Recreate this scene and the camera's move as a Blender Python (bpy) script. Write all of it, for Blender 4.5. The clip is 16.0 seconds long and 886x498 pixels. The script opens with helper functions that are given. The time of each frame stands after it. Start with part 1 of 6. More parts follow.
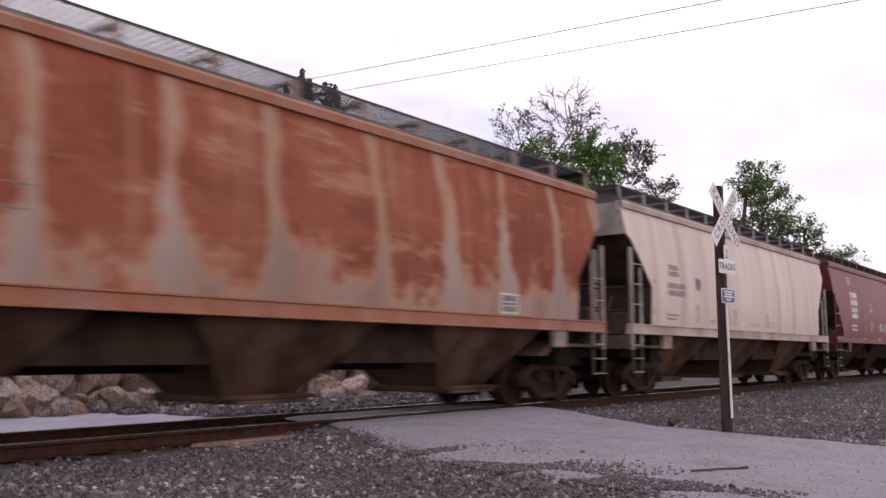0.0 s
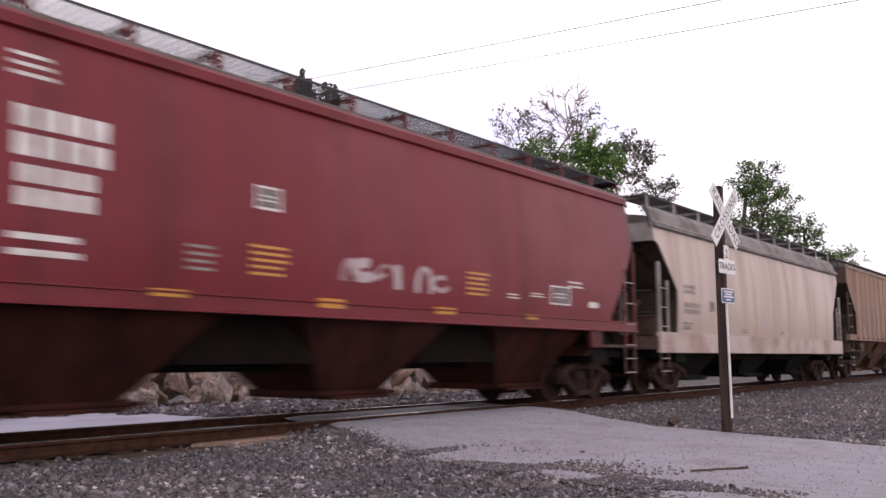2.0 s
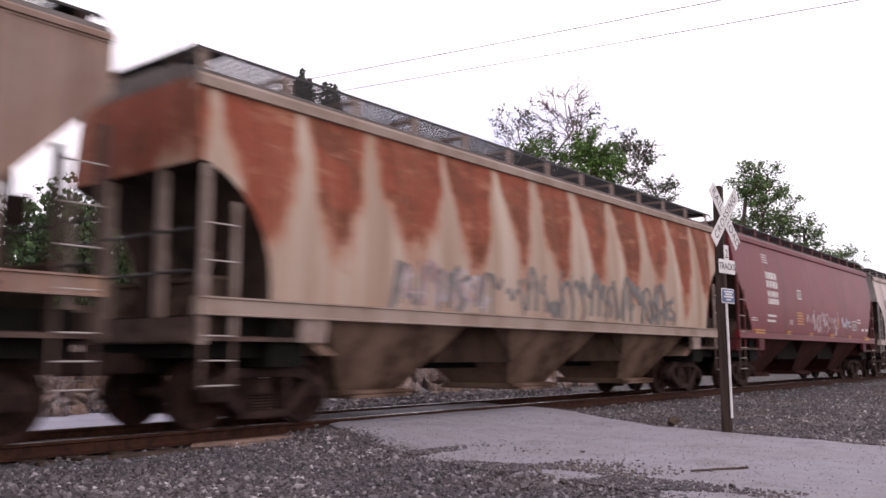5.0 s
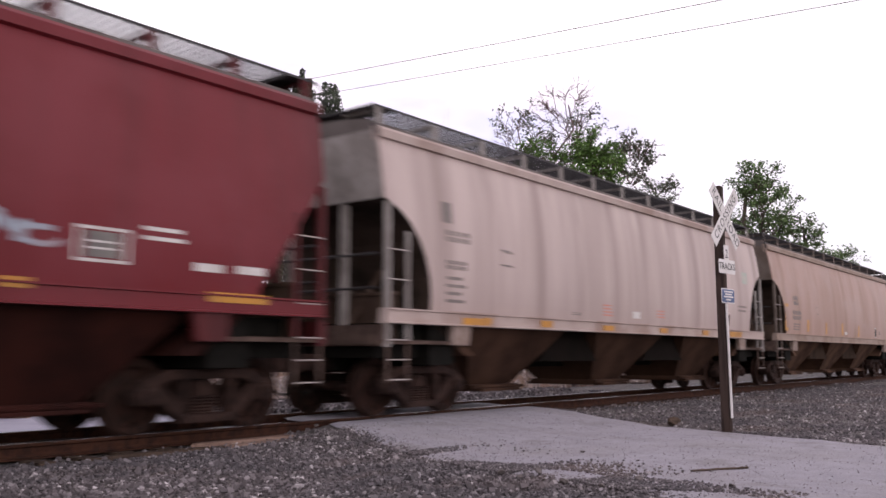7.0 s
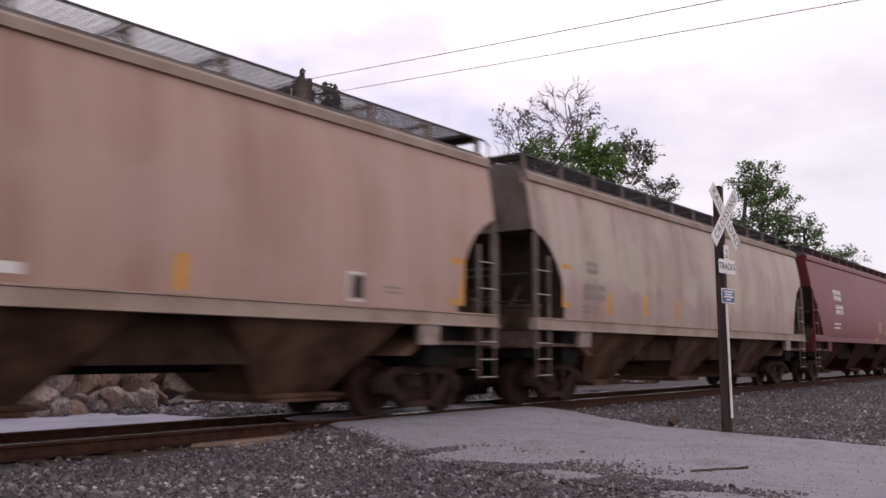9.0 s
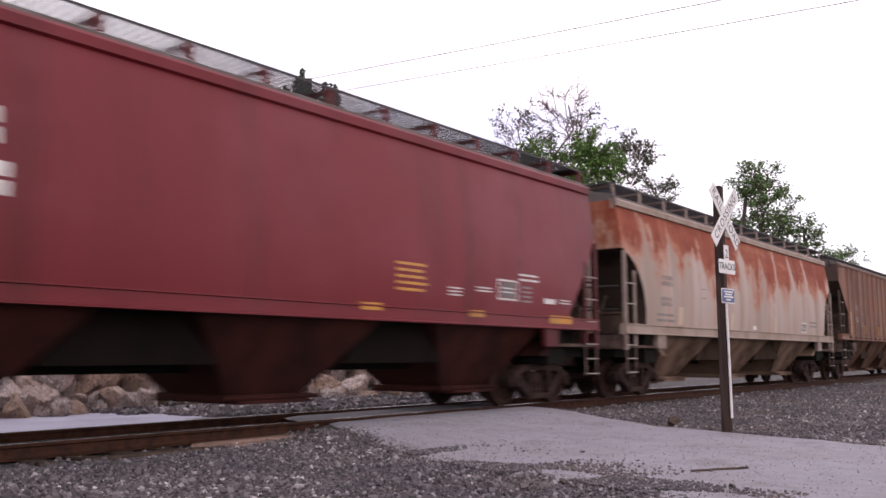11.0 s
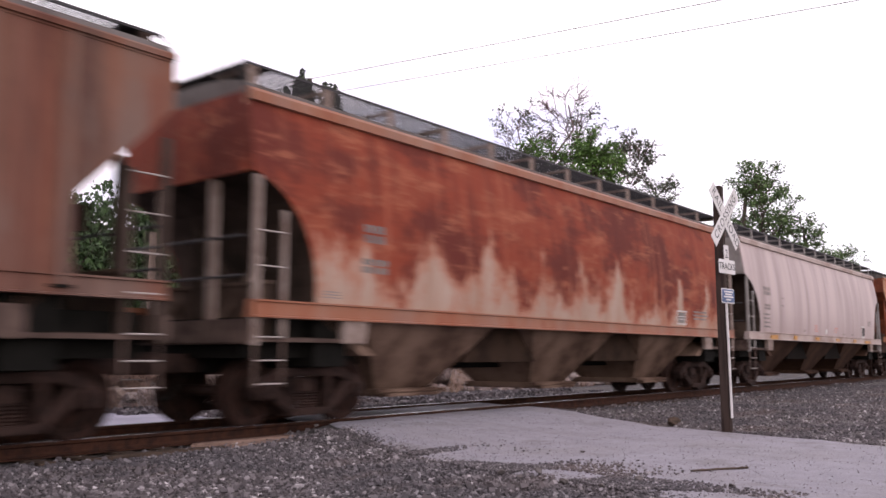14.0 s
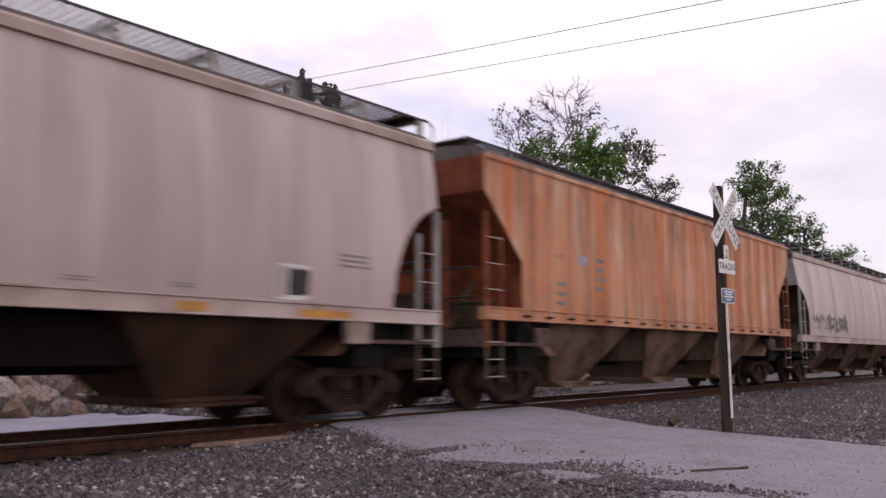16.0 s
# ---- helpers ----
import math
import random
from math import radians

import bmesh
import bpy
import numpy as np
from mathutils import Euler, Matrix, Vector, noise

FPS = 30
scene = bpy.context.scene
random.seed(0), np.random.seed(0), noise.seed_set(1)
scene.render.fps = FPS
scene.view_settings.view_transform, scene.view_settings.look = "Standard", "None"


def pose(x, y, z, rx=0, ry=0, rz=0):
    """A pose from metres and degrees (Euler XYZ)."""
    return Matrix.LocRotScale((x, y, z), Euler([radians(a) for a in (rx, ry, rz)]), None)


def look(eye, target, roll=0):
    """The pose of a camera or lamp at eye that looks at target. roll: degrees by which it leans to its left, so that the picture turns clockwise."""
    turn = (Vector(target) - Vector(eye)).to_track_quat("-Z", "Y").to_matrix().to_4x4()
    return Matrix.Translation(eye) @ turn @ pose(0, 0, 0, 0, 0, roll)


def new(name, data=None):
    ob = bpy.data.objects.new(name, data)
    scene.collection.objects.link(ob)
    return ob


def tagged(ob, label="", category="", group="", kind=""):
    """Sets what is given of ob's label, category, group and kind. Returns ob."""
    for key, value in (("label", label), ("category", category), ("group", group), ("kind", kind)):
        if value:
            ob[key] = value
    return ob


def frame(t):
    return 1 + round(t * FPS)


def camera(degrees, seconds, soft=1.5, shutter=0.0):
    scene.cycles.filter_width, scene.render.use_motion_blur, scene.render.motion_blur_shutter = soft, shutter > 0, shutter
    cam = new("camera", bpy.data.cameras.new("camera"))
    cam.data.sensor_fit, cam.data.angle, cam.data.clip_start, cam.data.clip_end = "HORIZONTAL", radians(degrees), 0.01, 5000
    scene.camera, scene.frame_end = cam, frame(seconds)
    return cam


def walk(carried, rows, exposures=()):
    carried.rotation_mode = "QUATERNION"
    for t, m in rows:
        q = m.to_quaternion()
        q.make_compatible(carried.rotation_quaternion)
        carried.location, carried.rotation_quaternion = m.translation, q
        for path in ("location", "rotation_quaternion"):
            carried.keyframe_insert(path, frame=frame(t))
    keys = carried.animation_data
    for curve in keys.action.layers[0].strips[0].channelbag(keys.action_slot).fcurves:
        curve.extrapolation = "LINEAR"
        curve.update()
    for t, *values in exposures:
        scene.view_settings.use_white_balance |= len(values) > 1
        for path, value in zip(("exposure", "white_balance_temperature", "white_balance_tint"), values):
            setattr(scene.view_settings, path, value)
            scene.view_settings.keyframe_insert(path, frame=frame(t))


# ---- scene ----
# World: x along the track (away from the camera to its right), y across it, z up; rail top at z = 0.
EYE = Vector((0.0, 0.0, 0.948))
YAW, PITCH = radians(38.473), radians(7.088)
AIM = Vector((math.cos(YAW) * math.cos(PITCH), math.sin(YAW) * math.cos(PITCH), math.sin(PITCH)))
cam = camera(54.52, 16.0, soft=1.6, shutter=0.38)
STAND = look(EYE, EYE + AIM)
walk(cam, [(0.0, STAND), (16.0, STAND)], exposures=[(0, -0.34, 6500, 13), (0.5, -0.42, 6500, 13), (1, -0.67, 6500, 13), (1.5, -0.54, 6500, 13), (2, -0.07, 6500, 13), (2.5, -0.07, 6500, 13), (3, -0.60, 6500, 13), (3.5, -0.71, 6500, 13), (4, -0.25, 6500, 13), (6.5, -0.07, 6500, 13), (7, -0.21, 6500, 13), (7.5, -0.59, 6500, 13), (8, -0.59, 6500, 13), (8.5, -0.47, 6500, 13), (9, -0.53, 6500, 13), (11.5, 0.03, 6500, 13), (12, -0.35, 6500, 13), (12.5, -0.37, 6500, 13), (13, -0.09, 6500, 13), (13.5, -0.01, 6500, 13), (14, -0.02, 6500, 13), (14.5, -0.27, 6500, 13), (15, -0.27, 6500, 13), (15.5, -0.52, 6500, 13), (16, -0.51, 6500, 13)])

TRACK_Y = 10.30          # centre line of the track
SPEED, SLOWING = 16.8336, 0.036907
GROUND = -0.22


def travelled(t):
    return SPEED * t - SLOWING * t * t


# ---- world and light ----
SUN_EL, SUN_AZ = radians(13), radians(205)
world = bpy.data.worlds.new("overcast_evening")
scene.world = world
world.use_nodes = True
wt = world.node_tree
wt.nodes.clear()


def link_nodes(tree, a, b):
    tree.links.new(a, b)


w_out = wt.nodes.new("ShaderNodeOutputWorld")
w_bg = wt.nodes.new("ShaderNodeBackground")
w_sky = wt.nodes.new("ShaderNodeTexSky")
w_sky.sky_type = "NISHITA"
w_sky.sun_disc = False
w_sky.sun_elevation, w_sky.sun_rotation = SUN_EL, SUN_AZ
w_sky.air_density, w_sky.dust_density = 1.0, 2.0
w_gain = wt.nodes.new("ShaderNodeVectorMath")
w_gain.operation = "SCALE"
w_gain.inputs["Scale"].default_value = 0.10
w_co = wt.nodes.new("ShaderNodeTexCoord")
w_map = wt.nodes.new("ShaderNodeMapping")
w_map.inputs["Scale"].default_value = (1.0, 1.0, 2.6)
w_n = wt.nodes.new("ShaderNodeTexNoise")
w_n.inputs["Scale"].default_value = 2.6
w_n.inputs["Detail"].default_value = 7
w_n.inputs["Roughness"].default_value = 0.55
w_r = wt.nodes.new("ShaderNodeValToRGB")
w_r.color_ramp.elements[0].position, w_r.color_ramp.elements[0].color = 0.30, (1.00, 0.965, 1.21, 1)
w_r.color_ramp.elements[1].position, w_r.color_ramp.elements[1].color = 0.50, (1.60, 1.47, 1.57, 1)
w_mid = w_r.color_ramp.elements.new(0.40)
w_mid.color = (1.33, 1.20, 1.32, 1)
w_mix = wt.nodes.new("ShaderNodeMix")
w_mix.data_type = "RGBA"
w_mix.inputs[0].default_value = 0.88
link_nodes(wt, w_co.outputs["Generated"], w_map.inputs["Vector"])
link_nodes(wt, w_map.outputs["Vector"], w_n.inputs["Vector"])
link_nodes(wt, w_n.outputs["Fac"], w_r.inputs["Fac"])
link_nodes(wt, w_sky.outputs["Color"], w_gain.inputs[0])
link_nodes(wt, w_gain.outputs["Vector"], w_mix.inputs[6])
link_nodes(wt, w_r.outputs["Color"], w_mix.inputs[7])
w_dot = wt.nodes.new("ShaderNodeVectorMath")
w_dot.operation = "DOT_PRODUCT"
w_dot.inputs[1].default_value = (0.98, 0.16, 0.0)
w_far = wt.nodes.new("ShaderNodeMapRange")
w_far.interpolation_type = "SMOOTHSTEP"
w_far.inputs["From Min"].default_value, w_far.inputs["From Max"].default_value = 0.86, 1.0
w_far.inputs["To Max"].default_value = 0.6
w_low = wt.nodes.new("ShaderNodeMix")
w_low.data_type = "RGBA"
w_low.inputs[7].default_value = (0.84, 0.84, 0.93, 1)
link_nodes(wt, w_co.outputs["Generated"], w_dot.inputs[0])
link_nodes(wt, w_dot.outputs["Value"], w_far.inputs["Value"])
link_nodes(wt, w_far.outputs["Result"], w_low.inputs[0])
link_nodes(wt, w_mix.outputs[2], w_low.inputs[6])
link_nodes(wt, w_low.outputs[2], w_bg.inputs["Color"])
w_bg.inputs["Strength"].default_value = 1.22
link_nodes(wt, w_bg.outputs["Background"], w_out.inputs["Surface"])

sun = new("sun", bpy.data.lights.new("sun", "SUN"))
sun.data.energy, sun.data.angle, sun.data.color = 0.5, radians(30), (1.0, 0.91, 0.88)
sun_dir = Vector((math.sin(SUN_AZ) * math.cos(SUN_EL), math.cos(SUN_AZ) * math.cos(SUN_EL), math.sin(SUN_EL)))
sun.matrix_world = look(sun_dir * 50, (0, 0, 0))


# ---- materials ----
class Mat:
    """A short way to write node materials."""

    def __init__(self, name, rough=0.7, metal=0.0):
        self.m = bpy.data.materials.new(name)
        self.m.use_nodes = True
        self.t = self.m.node_tree
        self.p = self.t.nodes["Principled BSDF"]
        self.p.inputs["Roughness"].default_value = rough
        self.p.inputs["Metallic"].default_value = metal
        self.co = None

    def node(self, kind):
        return self.t.nodes.new(kind)

    def on(self, a, b):
        self.t.links.new(a, b)

    def where(self, scale=(1, 1, 1)):
        if self.co is None:
            self.co = self.node("ShaderNodeTexCoord")
        mp = self.node("ShaderNodeMapping")
        mp.inputs["Scale"].default_value = scale
        self.on(self.co.outputs["Object"], mp.inputs["Vector"])
        return mp.outputs["Vector"]

    def noise(self, scale, detail=5, rough=0.55, stretch=(1, 1, 1)):
        n = self.node("ShaderNodeTexNoise")
        n.inputs["Scale"].default_value = scale
        n.inputs["Detail"].default_value = detail
        n.inputs["Roughness"].default_value = rough
        self.on(self.where(stretch), n.inputs["Vector"])
        return n.outputs["Fac"]

    def ramp(self, fac, stops):
        r = self.node("ShaderNodeValToRGB")
        els = r.color_ramp.elements
        while len(els) < len(stops):
            els.new(0.5)
        for e, (pos, col) in zip(els, stops):
            e.position = pos
            e.color = (*col, 1) if len(col) == 3 else col
        self.on(fac, r.inputs["Fac"])
        return r.outputs["Color"]

    def math(self, op, a, b=0.0, c=None, clamp=False):
        n = self.node("ShaderNodeMath")
        n.operation, n.use_clamp = op, clamp
        for i, x in enumerate((a, b) if c is None else (a, b, c)):
            if isinstance(x, (int, float)):
                n.inputs[i].default_value = x
            else:
                self.on(x, n.inputs[i])
        return n.outputs[0]

    def step(self, v, lo, hi):
        n = self.node("ShaderNodeMapRange")
        n.interpolation_type = "SMOOTHSTEP"
        self.on(v, n.inputs["Value"])
        n.inputs["From Min"].default_value, n.inputs["From Max"].default_value = lo, hi
        return n.outputs["Result"]

    def mix(self, fac, a, b, how="MIX"):
        n = self.node("ShaderNodeMix")
        n.data_type, n.blend_type = "RGBA", how
        for i, x in ((0, fac), (6, a), (7, b)):
            if isinstance(x, (int, float)):
                n.inputs[i].default_value = x
            elif isinstance(x, tuple):
                n.inputs[i].default_value = (*x, 1)
            else:
                self.on(x, n.inputs[i])
        return n.outputs[2]

    def axis(self, which):
        s = self.node("ShaderNodeSeparateXYZ")
        self.on(self.where(), s.inputs[0])
        return s.outputs[which]

    def colour(self, c):
        if isinstance(c, tuple):
            self.p.inputs["Base Color"].default_value = (*c, 1)
        else:
            self.on(c, self.p.inputs["Base Color"])
        return self

    def bump(self, h, strength=0.3, dist=0.01):
        b = self.node("ShaderNodeBump")
        b.inputs["Strength"].default_value, b.inputs["Distance"].default_value = strength, dist
        self.on(h, b.inputs["Height"])
        self.on(b.outputs["Normal"], self.p.inputs["Normal"])
        return self


def grimy(name, base, dark, rough=0.75, metal=0.0, scale=3.0, bump=0.2, stretch=(1, 1, 1)):
    """One paint or metal with blotches of a darker dirt and a fine grain."""
    m = Mat(name, rough, metal)
    a = m.noise(scale, 6, 0.6, stretch)
    b = m.noise(scale * 14, 3)
    c = m.mix(m.step(a, 0.38, 0.68), base, dark)
    c = m.mix(m.math("MULTIPLY", b, 0.25), c, tuple(x * 0.6 for x in dark))
    m.colour(c)
    m.p.inputs["Specular IOR Level"].default_value = 0.5 if metal > 0.5 or rough < 0.6 else 0.08
    m.bump(b, bump, 0.004)
    return m.m


def car_paint(name, base, dirt, rust=(0.30, 0.085, 0.03), rust_dark=(0.16, 0.035, 0.02),
              rust_amount=0.0, rust_low=1.4, rust_high=4.5, streaks=0.25, panel=1.62, panel_light=0.0, seed=0.0,
              fade=(0.0, 0.0, 0.0), fade_amount=0.0, rough=0.5, low_dirt=0.25, fall=0.0, ragged=2.0, gaps=0.0, point=0.55, clean=0.0, columns=0.0):
    """Side paint of a hopper car: vertical streaks, dirt, and rust that spreads in patches between the heights given."""
    m = Mat(name, rough)
    m.p.inputs["Specular IOR Level"].default_value = 0.20 if fall or columns else 0.25
    if fall or columns:
        m.p.inputs["Roughness"].default_value = 0.75
    off = m.node("ShaderNodeMapping")
    if m.co is None:
        m.co = m.node("ShaderNodeTexCoord")
    m.on(m.co.outputs["Object"], off.inputs["Vector"])
    off.inputs["Location"].default_value = (seed * 7.3, seed * 3.1, 0)

    def n(scale, detail, stretch, rgh=0.55):
        mp = m.node("ShaderNodeMapping")
        mp.inputs["Scale"].default_value = stretch
        m.on(off.outputs["Vector"], mp.inputs["Vector"])
        t = m.node("ShaderNodeTexNoise")
        t.inputs["Scale"].default_value, t.inputs["Detail"].default_value = scale, detail
        t.inputs["Roughness"].default_value = rgh
        m.on(mp.outputs["Vector"], t.inputs["Vector"])
        return t.outputs["Fac"]

    z = m.axis(2)
    x = m.axis(0)
    streak = n(1.0, 5, (1.5, 1.0, 0.10), 0.6)
    fine = n(1.0, 4, (16.0, 4.0, 0.7), 0.6)
    blot = n(0.55, 6, (1, 1, 1), 0.6)
    grain = n(38.0, 3, (1, 1, 1))
    c = m.mix(m.math("MULTIPLY", m.step(streak, 0.36, 0.68), streaks * 2.0, clamp=True), base, dirt)
    c = m.mix(m.math("MULTIPLY", m.step(fine, 0.5, 0.8), streaks * 0.5, clamp=True), c, dirt)
    seam = m.math("ABSOLUTE", m.math("SUBTRACT", m.math("FRACT", m.math("DIVIDE", m.math("ADD", x, 40.0 + seed * 0.41), 1.52)), 0.5))
    seam = m.math("SUBTRACT", 1.0, m.step(seam, 0.02, 0.19))
    c = m.mix(m.math("MULTIPLY", m.math("MULTIPLY", seam, m.step(streak, 0.36, 0.6)), 0.8, clamp=True), c, dirt)
    if fade_amount:
        c = m.mix(m.math("MULTIPLY", m.step(blot, 0.44, 0.66), fade_amount), c, fade)
    if columns:
        # each panel between two ribs has weathered in its own way
        ca, cb = n(1.0, 5, (1.9, 1.0, 0.09), 0.65), n(1.0, 6, (1.1, 1.0, 0.14), 0.7)
        c = m.mix(m.math("MULTIPLY", m.step(ca, 0.46, 0.60), columns), c, rust)
        c = m.mix(m.math("MULTIPLY", m.step(cb, 0.47, 0.60), columns), c, rust_dark)
        c = m.mix(m.math("MULTIPLY", m.step(n(1.0, 6, (2.4, 1.0, 0.5), 0.7), 0.55, 0.68), columns * 0.6), c, fade)
    if low_dirt:
        drip = m.math("ADD", z, m.math("MULTIPLY", m.math("SUBTRACT", streak, 0.5), 1.6))
        c = m.mix(m.math("MULTIPLY", m.math("SUBTRACT", 1.0, m.step(drip, 1.4, 2.5)), low_dirt), c, dirt)
    if fall:
        # rust hangs from the eave in tongues, one to a sheet, with a ragged orange rim
        patch = n(0.9, 7, (1.0, 1.0, 0.8), 0.62)
        run = n(1.0, 6, (2.6, 1.0, 0.25), 0.62)
        speck = n(5.5, 6, (1.0, 1.0, 0.6), 0.7)
        shift = m.math("MULTIPLY", m.math("SUBTRACT", n(0.5, 3, (1, 1, 0.5)), 0.5), 1.3)
        u = m.math("ABSOLUTE", m.math("SINE", m.math("MULTIPLY", m.math("ADD", m.math("ADD", x, seed * 0.37), shift), math.pi / panel)))
        u = m.math("POWER", u, point)
        low = m.math("ADD", rust_low, m.math("MULTIPLY", m.math("SUBTRACT", 1.0, u), fall))
        low = m.math("ADD", low, m.math("MULTIPLY", m.math("SUBTRACT", run, 0.5), ragged * 0.6))
        low = m.math("ADD", low, m.math("MULTIPLY", m.math("SUBTRACT", patch, 0.5), ragged * 1.7))
        v = m.math("SUBTRACT", z, low)
        v = m.math("ADD", v, m.math("MULTIPLY", m.math("SUBTRACT", speck, 0.5), 1.1))
        if gaps:
            v = m.math("SUBTRACT", v, m.math("MULTIPLY", m.step(n(1.0, 6, (1.1, 1.0, 0.55), 0.6), 0.47, 0.66), gaps))
        v = m.math("SUBTRACT", v, m.math("MULTIPLY", m.step(z, rust_high, rust_high + 0.4), 1.2))
        if clean:
            # the strip along each welded seam has kept its paint
            strip = m.math("ADD", m.step(u, 0.50, 0.86), m.math("MULTIPLY", m.math("SUBTRACT", m.math("ADD", speck, run), 1.0), 1.1))
            v = m.math("SUBTRACT", m.math("MINIMUM", v, 0.9), m.math("MULTIPLY", m.math("SUBTRACT", 1.0, strip), clean))
        halo, core = m.step(v, -0.45, 0.25), m.step(v, 0.0, 0.55)
        rim = tuple(min(1, a * b) for a, b in zip(rust, (1.6, 2.9, 3.4)))
        c = m.mix(m.math("MULTIPLY", halo, 0.75), c, rim)
        inner = n(1.0, 7, (0.8, 1.0, 2.6), 0.72)
        warm = m.mix(m.math("MULTIPLY", m.step(inner, 0.46, 0.64), 0.7), rust, tuple(min(1, a * b) for a, b in zip(rust, (1.15, 1.7, 1.8))))
        c = m.mix(core, c, warm)
        c = m.mix(m.math("MULTIPLY", m.math("MULTIPLY", core, m.step(n(0.7, 7, (0.7, 1.0, 1.0), 0.7), 0.45, 0.58)), 0.85), c, rust_dark)
        c = m.mix(m.math("MULTIPLY", m.math("MULTIPLY", core, m.step(inner, 0.54, 0.66)), 0.6), c, rim)
        c = m.mix(m.math("MULTIPLY", m.math("MULTIPLY", core, m.step(run, 0.52, 0.68)), 0.55), c, rust_dark)
        c = m.mix(m.math("MULTIPLY", m.math("MULTIPLY", halo, m.step(speck, 0.56, 0.72)), 0.5), c, rim)
        weep = m.math("MULTIPLY", m.step(n(1.0, 5, (5.0, 1.0, 0.16), 0.6), 0.52, 0.7), 0.45)
        c = m.mix(weep, c, rim)
        rust_amount = 0.0
    if rust_amount:
        wave = m.math("COSINE", m.math("MULTIPLY", m.math("ADD", x, seed * 0.37), 2 * math.pi / panel))
        wave = m.math("MULTIPLY", m.math("POWER", m.math("MAXIMUM", wave, 0.0), 4.0), -1.7)
        patch = n(0.85, 7, (1.0, 1.0, 0.75), 0.62)
        run = n(1.0, 5, (3.4, 1.0, 0.22), 0.6)
        v = m.math("ADD", m.math("MULTIPLY", patch, 0.62), m.math("MULTIPLY", run, 0.38))
        v = m.math("ADD", v, m.math("MULTIPLY", wave, panel_light))
        v = m.math("ADD", v, m.math("MULTIPLY", m.math("SUBTRACT", n(5.0, 6, (1.6, 1.0, 0.7), 0.7), 0.5), 0.22))
        zz = m.math("ADD", z, m.math("MULTIPLY", m.math("SUBTRACT", run, 0.5), 1.1))
        zz = m.math("ADD", zz, m.math("MULTIPLY", m.math("SUBTRACT", patch, 0.5), 2.2))
        band = m.math("MULTIPLY", m.step(zz, rust_low - 0.35, rust_low + 0.45),
                      m.math("SUBTRACT", 1.0, m.step(zz, rust_high, rust_high + 0.5)))
        v = m.math("MULTIPLY", m.math("ADD", v, rust_amount), band)
        halo = m.step(v, 0.36, 0.58)
        core = m.step(v, 0.52, 0.74)
        c = m.mix(m.math("MULTIPLY", halo, 0.7), c, tuple(min(1, a * b) for a, b in zip(rust, (1.25, 1.9, 2.1))))
        inner = n(1.0, 6, (1.3, 1.0, 2.2), 0.7)
        warm = m.mix(m.math("MULTIPLY", m.step(inner, 0.48, 0.66), 0.75), rust, tuple(min(1, a * b) for a, b in zip(rust, (1.35, 1.75, 1.7))))
        c = m.mix(core, c, warm)
        c = m.mix(m.math("MULTIPLY", m.math("MULTIPLY", core, m.step(inner, 0.52, 0.36)), 0.8), c, rust_dark)
        c = m.mix(m.math("MULTIPLY", m.step(v, 0.66, 0.86), 0.85), c, rust_dark)
        c = m.mix(m.math("MULTIPLY", m.step(grain, 0.55, 0.8), 0.25), c, rust_dark)
    m.colour(c)
    m.bump(m.math("ADD", m.math("MULTIPLY", blot, 1.0), m.math("MULTIPLY", grain, 0.05)), 0.25, 0.03)
    return m.m


M_TRUCK = grimy("truck_iron", (0.050, 0.030, 0.025), (0.018, 0.012, 0.011), 0.8, 0.2, 5)
M_WHEEL = grimy("wheel_steel", (0.038, 0.020, 0.016), (0.018, 0.012, 0.010), 0.7, 0.4, 6)
# Near-black: part of the shade under the cars is in this colour.
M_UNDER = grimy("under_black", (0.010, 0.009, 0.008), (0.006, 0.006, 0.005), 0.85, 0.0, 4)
# Dirt and painted shade in one colour, for the recesses at the car ends.
M_SHADE = grimy("recess_grime_shade", (0.052, 0.037, 0.030), (0.022, 0.016, 0.013), 0.9, 0.0, 1.5)
M_SLOPE_RUST = grimy("slope_rust", (0.20, 0.060, 0.028), (0.085, 0.026, 0.015), 0.9, 0.0, 1.5)
M_PLATE = grimy("dusty_plate", (0.105, 0.074, 0.058), (0.055, 0.036, 0.028), 0.9, 0.0, 1.8)
M_LOW = grimy("road_grime", (0.115, 0.080, 0.068), (0.050, 0.034, 0.029), 0.85, 0.0, 3)
M_POST = grimy("weathered_post", (0.29, 0.235, 0.210), (0.17, 0.12, 0.10), 0.75, 0.0, 2.5)
M_BOARD = grimy("dusty_roof", (0.13, 0.115, 0.11), (0.075, 0.062, 0.058), 0.8, 0.0, 1.2)
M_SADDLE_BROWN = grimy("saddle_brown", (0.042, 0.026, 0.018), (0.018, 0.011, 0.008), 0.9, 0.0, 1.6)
# Near-black base paints the shade between the hopper bays.
M_SADDLE = grimy("saddle_shade", (0.009, 0.006, 0.005), (0.005, 0.004, 0.003), 0.9, 0.0, 2)
M_GREYMARK = grimy("faded_marking", (0.165, 0.147, 0.142), (0.26, 0.225, 0.21), 0.6, 0.0, 2.5)
M_PATCH = grimy("touch_up_paint", (0.42, 0.31, 0.22), (0.46, 0.38, 0.31), 0.6, 0.0, 3)
M_GRATE = grimy("galvanised_grating", (0.060, 0.056, 0.060), (0.035, 0.032, 0.034), 0.6, 0.6, 6)
M_RUNG = grimy("worn_rung", (0.46, 0.42, 0.40), (0.28, 0.24, 0.225), 0.55, 0.2, 9)
M_RAIL_SIDE = grimy("rusty_rail", (0.050, 0.022, 0.014), (0.025, 0.013, 0.010), 0.85, 0.1, 7, 0.4)
